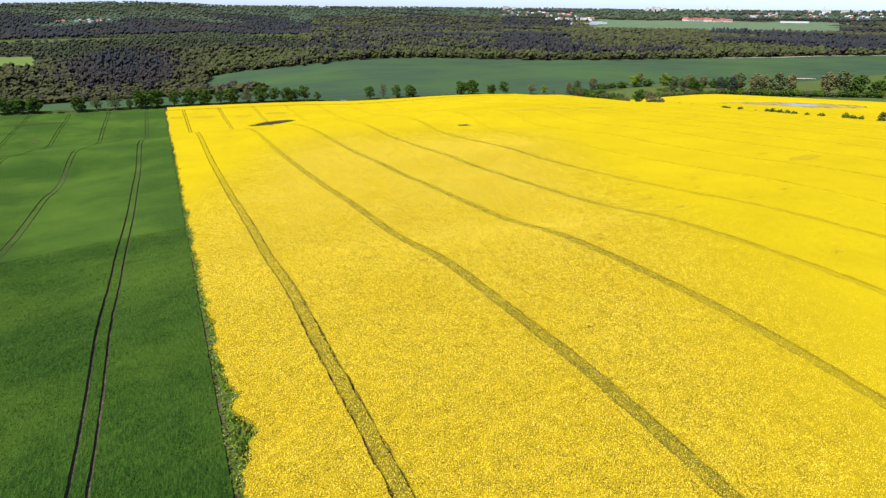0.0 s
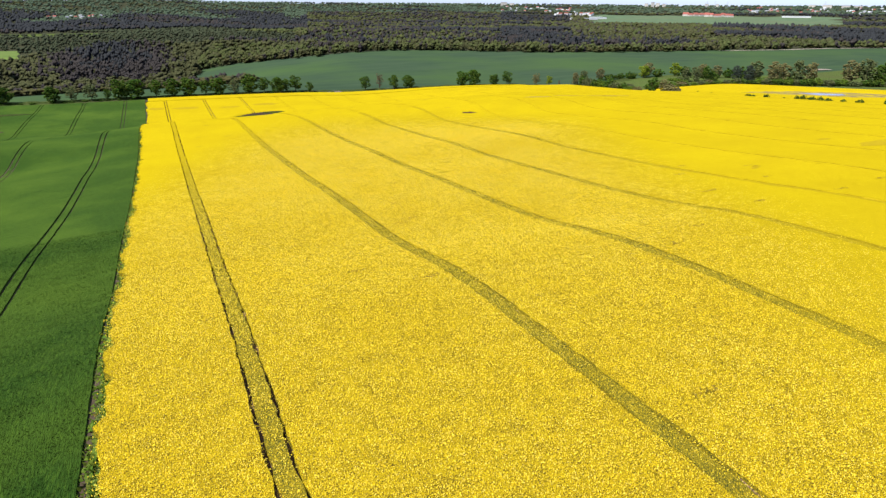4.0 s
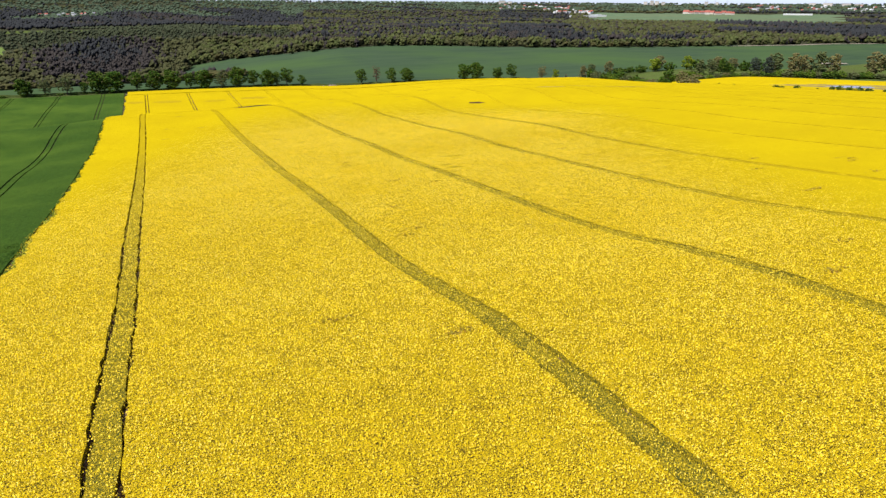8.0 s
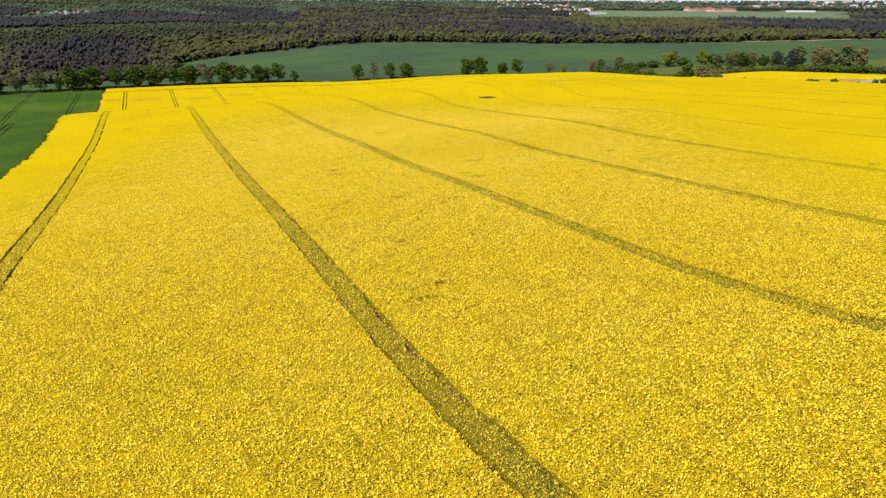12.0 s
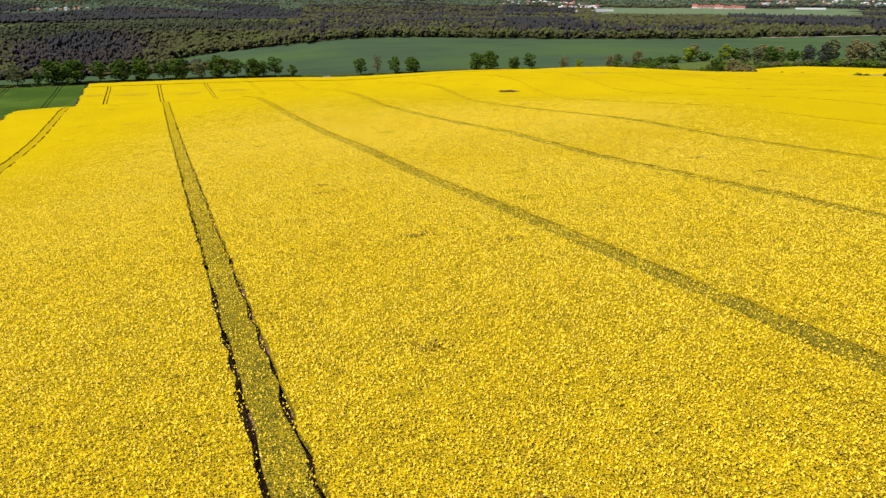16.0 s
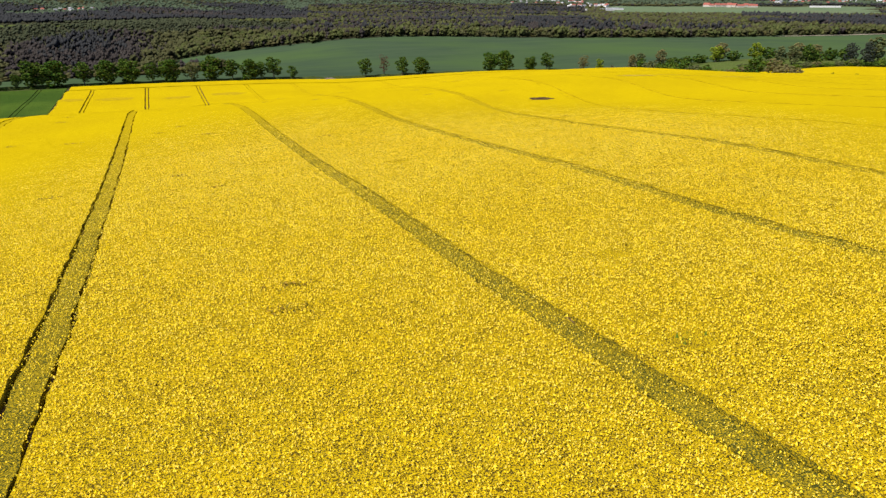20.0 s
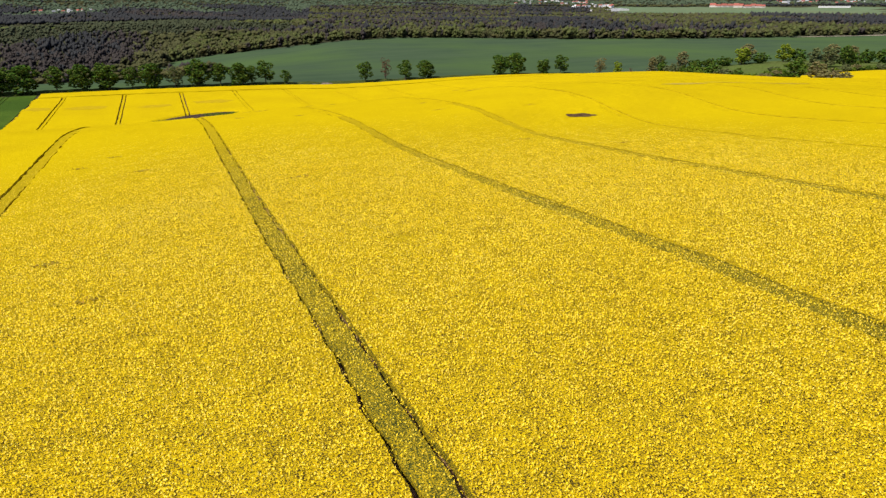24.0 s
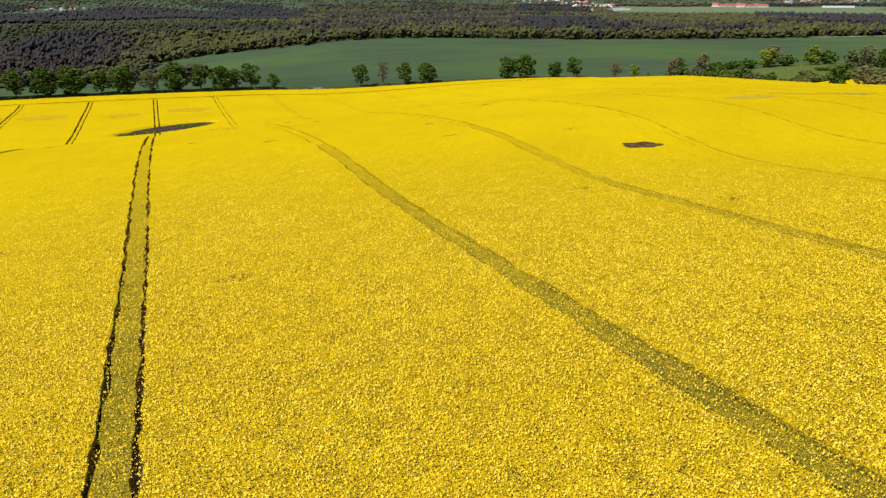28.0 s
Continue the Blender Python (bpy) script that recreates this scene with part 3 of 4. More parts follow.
# ---- trees and shrubs ----
def make_tree(name, seed, height, width, leaf, clear=0.2, dense=1.0, lean=0.0, clump=0.5, lobes=9):
    """A broadleaf tree: tapered trunk, limbs, and a crown of small clumps gathered in lobes, with gaps between them."""
    gen = np.random.default_rng(seed)
    base = new(name)
    bm = bmesh.new()
    r = 0.022 * height + 0.03
    fork = height * (clear + 0.12)
    tube(bm, (0, 0, -0.6), (0, 0, height * 0.06), r * 1.5, r, 8)
    tube(bm, (0, 0, height * 0.06), (lean * 0.3, 0.05, fork), r, r * 0.75, 8)
    tube(bm, (lean * 0.3, 0.05, fork), (lean, 0, height * 0.8), r * 0.7, r * 0.2, 7)
    centres = []
    for k in range(lobes):
        a = k * 2.4 + gen.uniform(-0.3, 0.3)
        t = (k + 0.5) / lobes
        rad = width * 0.5 * math.sin(math.pi * (0.16 + 0.72 * t)) * gen.uniform(0.45, 0.72)
        c = np.array([rad * math.cos(a) + lean * t, rad * math.sin(a), height * (clear + 0.1 + (0.86 - clear) * t)])
        centres.append(c)
    trunk = part("trunk", bm, BARK, base, smooth_faces=True)
    for k, c in enumerate(centres):
        t = (k + 0.5) / lobes
        bm = bmesh.new()
        tube(bm, (lean * 0.3 * t, 0, fork + (height * 0.3) * t * 0.6), tuple(c), r * 0.42, r * 0.1, 5)
        part("limb", bm, BARK, trunk, smooth_faces=True)
    n = int(46 * dense)
    pts, sizes = [], []
    for c in centres:
        g = gen.normal(0, 1, (n, 3))
        g /= np.linalg.norm(g, axis=1)[:, None]
        g *= gen.uniform(0.35, 1.0, (n, 1)) ** 0.5
        pts.append(c + g * np.array([width * 0.27, width * 0.27, height * 0.15]))
        sizes.append(gen.uniform(0.6, 1.25, (n, 1)) * np.array([[clump, clump, clump * 0.75]]))
    v, f = strewn(octa(), np.concatenate(pts), np.concatenate(sizes), gen, 0.35)
    crown = new("crown", mesh_of("crown", v, f, (leaf,)))
    crown.parent = base
    return base


def make_shrub(name, seed, height, width, leaf, clump=0.35, n=150):
    gen = np.random.default_rng(seed)
    base = new(name)
    bm = bmesh.new()
    for k in range(5):
        a = k * 1.3
        tube(bm, (0.1 * math.cos(a), 0.1 * math.sin(a), -0.4), (width * 0.25 * math.cos(a), width * 0.25 * math.sin(a), height * 0.6), 0.07, 0.03, 5)
    part("stems", bm, BARK, base)
    g = gen.normal(0, 1, (n, 3))
    g /= np.linalg.norm(g, axis=1)[:, None]
    g *= gen.uniform(0.3, 1.0, (n, 1)) ** 0.5
    dents = 1 + 0.22 * np.sin(3 * np.arctan2(g[:, 1:2], g[:, :1]) + seed)
    p = g * dents * np.array([width * 0.5, width * 0.5, height * 0.5]) + np.array([0, 0, height * 0.52])
    v, f = strewn(octa(), p, gen.uniform(0.6, 1.3, (n, 1)) * clump * np.array([[1, 1, 0.8]]), gen, 0.35)
    crown = new("foliage", mesh_of("foliage", v, f, (leaf,)))
    crown.parent = base
    return base


def spot(x, y):
    return float(land(x, y))


KINDS = {
    "chestnut": [make_tree("roadside_tree", 11 + k, 13.5, 12.6 - 0.6 * k, LEAF_DEEP, 0.07, 1.9, 0.3 * (k - 1), 0.62) for k in range(4)],
    "slim": [make_tree("roadside_tree", 31 + k, 13.0, 9.2, LEAF_DEEP, 0.17, 1.5, 0.2 * k, 0.52, 7) for k in range(3)],
    "olive": [make_tree("roadside_tree", 41 + k, 12.0, 9.0, LEAF_OLIVE, 0.15, 0.8, 0.3, 0.5) for k in range(2)],
    "bare": [make_tree("roadside_tree", 51, 14.5, 6.4, LEAF_RED, 0.22, 0.6, 0.2, 0.36, 8)],
    "rust": [make_tree("roadside_tree", 52, 12.0, 8.0, LEAF_RUST, 0.2, 0.7, 0.2, 0.48, 8)],
    "lime": [make_tree("roadside_tree", 53, 10.5, 6.0, LEAF_LIME, 0.24, 1.0, 0.1, 0.5, 6)],
}
WORDS = {
    "chestnut": "broad dark green chestnut tree on the grass verge by the road",
    "slim": "slender dark green tree on the grass verge by the road",
    "olive": "olive-green tree just coming into leaf by the road",
    "bare": "reddish-brown tree with opening buds by the road",
    "rust": "reddish-brown tree with opening leaves by the road",
    "lime": "small bright green tree by the road",
}
# place along the road, height, kind
ROAD_TREES = [
    (-140, 13, "chestnut"), (-129, 13, "chestnut"), (-117, 13, "chestnut"), (-83, 12.5, "chestnut"), (-70, 11.5, "olive"), (-55, 13.5, "olive"),
    (-43, 8.5, "slim"), (-33, 15.5, "chestnut"), (-21, 15.5, "chestnut"), (-6, 14, "slim"), (7, 14.5, "chestnut"), (21, 15, "chestnut"),
    (34, 12.5, "slim"), (45, 14, "chestnut"), (58, 12.5, "olive"), (72, 15.5, "chestnut"), (85, 13.5, "slim"), (97, 13.5, "chestnut"),
    (104, 11.5, "slim"), (113, 14.5, "slim"), (126, 9, "slim"), (178, 13, "slim"), (192, 15, "bare"), (205, 13, "slim"), (220, 12, "chestnut"),
    (277, 13.5, "chestnut"), (288, 15, "chestnut"), (310, 10.5, "chestnut"), (325, 13.5, "slim"), (357, 12.5, "rust"), (373, 10.5, "lime"),
    (385, 6.0, "bare"),
]
used = set()
for k, (x, h, kind) in enumerate(ROAD_TREES):
    pick = KINDS[kind][k % len(KINDS[kind])]
    tall = {"chestnut": 13.5, "slim": 13.0, "olive": 12.0, "bare": 14.5, "rust": 12.0, "lime": 10.5}[kind]
    y = float(tree_line(x)) + 1.2 * math.sin(k * 2.1)
    m = pose(x, y, spot(x, y), 0, 0, k * 77)
    if pick.name in used:
        tree = copy_thing(pick, m)
    else:
        tree = pick
        used.add(pick.name)
    tree.matrix_basis = m @ Matrix.Diagonal((h / tall * 1.18, h / tall * 1.18, h / tall, 1))
    tagged(tree, WORDS[kind], "tree", "trees along the road")
for kind in KINDS.values():
    for ob in kind:
        if ob.name not in used:
            for child in list(ob.children):
                bpy.data.objects.remove(child)
            bpy.data.objects.remove(ob)

# hedgerows and thickets on the far side of the field: x, y, height, width, look
LOOKS = {"dark": LEAF_DEEP, "fresh": LEAF_FRESH, "lime": LEAF_LIME, "olive": LEAF_OLIVE, "rust": LEAF_RUST, "pine": LEAF_PINE}
SHRUB_WORDS = {"dark": "dense dark green hawthorn bush in the hedgerow", "fresh": "fresh green bush in the hedgerow", "lime": "bright yellow-green bush in the hedgerow",
               "olive": "olive-grey willow bush in the hedgerow", "rust": "brown bush just leafing out in the hedgerow", "pine": "blackish green spruce bush in the hedgerow"}
TREE_WORDS = {"dark": "dark green tree in the hedgerow", "fresh": "fresh green tree in the hedgerow", "lime": "bright yellow-green maple in the hedgerow",
              "olive": "olive-grey willow in the hedgerow", "rust": "brown tree with opening buds in the hedgerow", "pine": "blackish green spruce in the hedgerow"}
shrub_kinds, tree_kinds = {}, {}


def thicket(x, y, h, w, look_name, k):
    """A bush, or above 7 m a tree, of the hedgerow."""
    tall = h > 7
    kinds = tree_kinds if tall else shrub_kinds
    key = (look_name, k % 2)
    m = pose(x, y, spot(x, y) - 0.1, 0, 0, (k * 97) % 360)
    if key not in kinds:
        if tall:
            ob = make_tree("hedgerow_tree", 70 + len(kinds), 10.0, 8.0, LOOKS[look_name], 0.06, 0.9, 0.2, 0.55, 8)
        else:
            ob = make_shrub("hedgerow_bush", 90 + len(kinds), 5.0, 6.0, LOOKS[look_name], 0.5, 170)
        kinds[key] = ob
    else:
        ob = copy_thing(kinds[key], m)
    h, w = (h * 1.0, w * 1.05) if x < 377 else (h * 1.5, w * 1.65)
    sz, sw = (h / 10, w / 8) if tall else (h / 5, w / 6)
    ob.matrix_basis = m @ Matrix.Diagonal((sw, sw, sz, 1))
    return tagged(ob, (TREE_WORDS if tall else SHRUB_WORDS)[look_name], "tree" if tall else "bush", "hedgerow thicket")


HEDGE = [
    (404, 573, 9.0, 5, "rust"), (408, 566, 6.7, 5, "dark"), (406, 556, 5.6, 6, "olive"), (402, 546, 6.7, 5, "olive"), (400, 535, 5.6, 6, "dark"), (397, 524, 6.7, 6, "dark"),
    (394, 513, 5.6, 6, "fresh"), (392, 502, 6.7, 7, "dark"), (389, 490, 4.5, 7, "olive"), (387, 478, 4.5, 6, "dark"), (385, 466, 3, 6, "fresh"), (383, 454, 3, 5, "rust"),
    (381, 434, 8.2, 7, "dark"), (383, 422, 7.4, 6, "rust"), (380, 412, 4.5, 7, "rust"), (377, 402, 3, 4, "rust"), (376, 380, 1.6, 2, "dark"), (375, 366, 1.4, 3, "dark"),
    (374, 333, 2.4, 4, "dark"), (373, 328, 2.0, 4, "dark"), (372, 317, 2.8, 4, "dark"), (371, 303, 1.6, 2, "dark"), (371, 294, 3, 3, "dark"), (370, 289, 3.4, 4, "dark"),
]
HEDGE2 = [
    (370, 283, 3, 4, "dark"), (369, 277, 3, 4, "dark"), (369, 272, 2.6, 4, "dark"), (368, 262, 2.4, 3, "dark"), (368, 252, 2.8, 4, "dark"), (367, 236, 4, 4, "fresh"),
    (366, 231, 3, 4, "dark"), (366, 226, 3, 3, "dark"), (365, 214, 3, 4, "dark"), (376, 218, 5.5, 7, "olive"), (380, 210, 6, 7, "dark"), (364, 200, 3, 4, "dark"),
]
BACK = [
    (428, 590, 8, 6, "olive"), (446, 584, 9, 6, "rust"), (455, 578, 4, 8, "dark"), (465, 573, 4, 8, "dark"), (475, 568, 4.5, 8, "dark"), (487, 561, 8.5, 7, "lime"),
    (496, 565, 10, 9, "rust"), (503, 556, 5, 8, "dark"), (521, 549, 9.0, 8.5, "lime"), (530, 543, 6, 8, "dark"), (478, 492, 9, 6, "olive"), (486, 487, 9, 7, "olive"),
    (493, 480, 9.5, 6, "dark"), (500, 478, 6, 6, "dark"), (515, 505, 9, 8, "rust"), (528, 498, 8, 7, "rust"), (540, 494, 6, 7, "dark"), (552, 488, 7, 7, "dark"),
]
BACK2 = [
    (506, 455, 10.5, 6, "pine"), (514, 448, 11, 6, "pine"), (528, 452, 13, 9, "olive"), (537, 440, 13, 8, "rust"), (547, 436, 12, 8, "rust"), (556, 428, 14, 9, "olive"),
    (563, 420, 13, 8, "rust"), (610, 412, 14, 10, "rust"), (622, 404, 15, 11, "olive"), (634, 396, 13, 11, "dark"),
    (648, 386, 10, 9, "dark"), (662, 384, 13, 9, "fresh"), (676, 370, 11, 9, "rust"), (690, 366, 13, 10, "fresh"), (705, 350, 12, 10, "olive"), (722, 340, 12, 10, "dark"),
]
k = 0
for row in (HEDGE, HEDGE2, BACK, BACK2):
    for x, y, h, w, look_name in row:
        thicket(x, y, h, w, look_name, k)
        k += 1
low = np.random.default_rng(21)
for s in np.linspace(0, 1, 34):          # the low hedge along the second field
    x, y = 498 + 190 * s + low.uniform(-3, 3), 462 - 112 * s + low.uniform(-3, 3)
    thicket(x, y - 14, low.uniform(2.2, 4.5), low.uniform(5, 8), ("dark", "fresh", "olive", "dark")[k % 4], k)
    k += 1
for s in range(34):                      # low growth at the feet of the roadside trees
    x = -165 + s * 8.8 + low.uniform(-3, 3)
    thicket(x, float(tree_line(x)) - 2.2 + low.uniform(-1, 1), low.uniform(0.7, 1.5), low.uniform(4, 6), "dark", k)
    k += 1
for s in range(16):                      # bushes at the second field's end
    thicket(423 + s * 4.9 + low.uniform(-2, 2), 483 - s * 2.2 + low.uniform(-1, 3), low.uniform(1.6, 3.4), low.uniform(4, 7), ("dark", "fresh", "olive", "fresh", "rust")[k % 5], k)
    k += 1
for s in range(20):                      # scrub in the rough meadow between the hedges
    x, y = 405 + low.uniform(0, 85), 545 - low.uniform(0, 60)
    thicket(x, y - 0.4 * (x - 405), low.uniform(1.2, 2.6), low.uniform(3, 6), ("fresh", "olive")[k % 2], k)
    k += 1

# ---- second rapeseed field, pond and sand pit ----
ys2 = np.linspace(180, 474, 86)


def field2_west(y):
    return 384 + 6 * np.sin(y * 0.05) + smooth(430, 520, y) * 60


def field2_east(y):
    return 497 - (y - 447) * np.where(y > 447, 2.2, 0.93) - 4 * smooth(430, 447, y)


X0, X1 = field2_west(ys2), np.minimum(field2_east(ys2), 700)
keep = X1 > X0 + 2
ys2, X0, X1 = ys2[keep], X0[keep], X1[keep]
f = np.linspace(0, 1, 40)[:, None]
GX = X0 + (X1 - X0) * f
GY = np.broadcast_to(ys2, GX.shape)
bare = np.exp(-(((GX - 503) / 62) ** 2 + ((GY - 372 + 0.55 * (GX - 500)) / 24) ** 2)) + 0.55 * np.exp(-(((GX - 452) / 40) ** 2 + ((GY - 395 + 0.5 * (GX - 452)) / 9) ** 2))
GZ = land(GX, GY) + 1.0 - 1.25 * smooth(0.32, 0.5, bare)
i = np.arange(GX.size).reshape(GX.shape)
q = np.stack([i[:-1, :-1], i[1:, :-1], i[1:, 1:], i[:-1, 1:]], -1).reshape(-1, 4)
tagged(new("rapeseed_field", mesh_of("rapeseed_field", np.stack([GX, GY, GZ], -1).reshape(-1, 3), q, (RAPE,))),
       "yellow rapeseed round a wet bare hollow", "crop", kind="stuff")


def blot(name, cx, cy, rx, ry, turn, mat, lift, seed, rings=5, level=None):
    """A patch with an uneven outline that follows the land."""
    gen = np.random.default_rng(seed)
    n = 40
    a = np.linspace(0, math.tau, n, endpoint=False)
    out = 1 + 0.13 * np.sin(2 * a + seed) + 0.10 * np.sin(5 * a + 2 * seed) + gen.uniform(-0.06, 0.06, n)
    v = []
    for r in range(rings + 1):
        u, w = rx * out * np.cos(a) * r / rings, ry * out * np.sin(a) * r / rings
        c, s = math.cos(turn), math.sin(turn)
        x, y = cx + u * c - w * s, cy + u * s + w * c
        z = land(x, y) + lift if level is None else np.full(n, level)
        v.append(np.stack([x, y, z], -1))
    j = np.arange((rings + 1) * n).reshape(rings + 1, n)
    q = np.stack([j[:-1], j[1:], np.roll(j[1:], -1, 1), np.roll(j[:-1], -1, 1)], -1).reshape(-1, 4)
    return new(name, mesh_of(name, np.concatenate(v), q, (mat,)))


tagged(blot("bare_ground", 64, 507, 22.5, 10.0, 0.46, MUD, 0.4, 6), "dark wet soil of a drowned hollow in the crop", "ground", kind="structure")
DEAD = material("dead_crop", [(0.045, 0.026, 0.015), (0.085, 0.050, 0.026), (0.19, 0.13, 0.035)], 1.0, 6, 0.9, 0.12, 4.0, band=(0.36, 0.7))
tagged(blot("dead_crop", 139.6, 309, 3.4, 1.6, -0.3, DEAD, 1.17, 7), "small dark reddish-brown spot of dead crop", "crop", kind="stuff")
SPARSE = material("sparse_crop", [(0.17, 0.125, 0.07), (0.30, 0.23, 0.055), (0.42, 0.31, 0.02)], 0.12, 7, 0.9, 0.1, 2.0, band=(0.36, 0.62))
tagged(blot("pond", 507, 369, 20, 6.5, -0.5, WATER, 0.0, 3, level=spot(507, 369) + 0.15), "small pond in a wet hollow of the field, the sky's blue painted in", "pond", kind="structure")
tagged(blot("bare_ground", 503, 373, 70, 27, -0.5, SPARSE, 0.05, 5), "wet ground with sparse stunted rapeseed round the pond", "ground", kind="structure")
tagged(blot("sand_pit", 772, 557, 15, 7, -0.6, SAND, 1.0, 8), "pale sand heap behind the hedgerow", "sand", kind="structure")

# ---- road, verge and heap ----
def ribbon(name, xs, centre, half, mat, lift, sides=3):
    off = np.linspace(-half, half, sides)
    X = np.broadcast_to(xs, (sides, len(xs)))
    Y = centre(xs)[None, :] + off[:, None]
    Z = land(X, Y) + lift
    i = np.arange(X.size).reshape(X.shape)
    q = np.stack([i[:-1, :-1], i[:-1, 1:], i[1:, 1:], i[1:, :-1]], -1).reshape(-1, 4)
    return new(name, mesh_of(name, np.stack([X, Y, Z], -1).reshape(-1, 3), q, (mat,), flat=False))


xs_road = lines((-700, 470, 4))
tagged(ribbon("road", xs_road, lambda x: tree_line(x) + 5.5, 2.6, ROADTOP, 0.16), "narrow pale asphalt country road behind the trees", "road", kind="structure")
verge = ribbon("verge", xs_road, lambda x: tree_line(x) - 3.5, 5.4, VERGE, 0.08, 12)
for p in verge.data.vertices:
    across = (p.co.y - float(tree_line(p.co.x)) + 3.5) / 5.4
    p.co.z += (1.7 + 0.3 * math.sin(p.co.x * 0.37) + 0.15 * math.sin(p.co.x * 1.31)) * math.exp(-((across - 0.72) / 0.22) ** 2) - 0.25 * math.exp(-((across + 0.2) / 0.3) ** 2)
tagged(verge, "rough grass bank with the roadside trees", "grass", kind="structure")
gen = np.random.default_rng(4)
n = 240
p = np.stack([gen.normal(0, 5.5, n), gen.normal(0, 1.0, n), np.zeros(n)], -1)
p[:, 2] = 0.8 * np.exp(-(p[:, 0] / 8) ** 2) * np.exp(-(p[:, 1] / 1.6) ** 2) * gen.uniform(0.2, 1, n)
hx, hy = 154.0, float(tree_line(154)) + 0.5
v, fc = strewn(octa(), p, gen.uniform(0.25, 0.55, (n, 1)), gen, 0.3)
heap = tagged(new("stone_heap", mesh_of("stone_heap", v, fc, (STONE,))), "long low heap of pale pinkish field stones by the road", "stones", kind="stuff")
heap.location = (hx, hy, spot(hx, hy) + 0.2)

for px, py, rx, ry, seed in ((201, 338, 11, 2.6, 12), (231, 349, 11, 2.4, 14), (262, 354, 12, 2.8, 15), (279, 360, 12, 2.2, 16)):
    tagged(blot("thin_crop", px, py, rx, ry, 0.1, THIN, 1.16, seed), "thin tan stretch of crop", "crop", kind="stuff")
DULL = material("dull_crop", [(0.34, 0.236, 0.012), (0.39, 0.274, 0.010), (0.44, 0.312, 0.008)], 0.7, 6, 0.9, 0.1, 3.0)
for px, py, rx, ry, seed in ((-7.5, 553, 5, 6, 21), (14, 550, 9.5, 5.5, 22), (75, 551, 11, 5, 23), (46, 545, 9, 3.5, 24), (192, 156, 3.5, 1.2, 17), (195, 141, 10, 3.0, 18)):
    tagged(blot("thin_crop", px, py, rx, ry, 0.1, DULL, 1.14, seed), "dull brownish stretch of thin crop", "crop", kind="stuff")
bearing = np.linspace(48, 61.5, 50)
track_x, track_y = EYE0[0] + (wood_start(bearing) - 6) * np.sin(np.radians(bearing)), EYE0[1] + (wood_start(bearing) - 6) * np.cos(np.radians(bearing))
tagged(ribbon("farm_track", track_x, lambda x: np.interp(x, track_x, track_y), 5.0, SAND, 0.4), "pale sandy track along the wood", "track", kind="structure")

# ---- woods that fill the valley and the hills ----
def open_land(d, az):
    """Meadows and far fields that break the woods."""
    far_field = (az > 37.5) & (az < 56.5) & (d > 2650) & (d < 3420)
    town = (az > 31) & (az < 60) & (d > 3250) & (d < 3420)
    meadow = (az < -8.6) & (d > 1380) & (d < 1620)
    strip = (az < -2) & (d > 1930) & (d < 2090)
    return far_field | town | meadow | strip


wood = np.random.default_rng(12)
plots = {"hill": [], "scrub": [], "broadleaf": [], "fresh": [], "bare": [], "pine": [], "young_pine": []}
d = 720.0
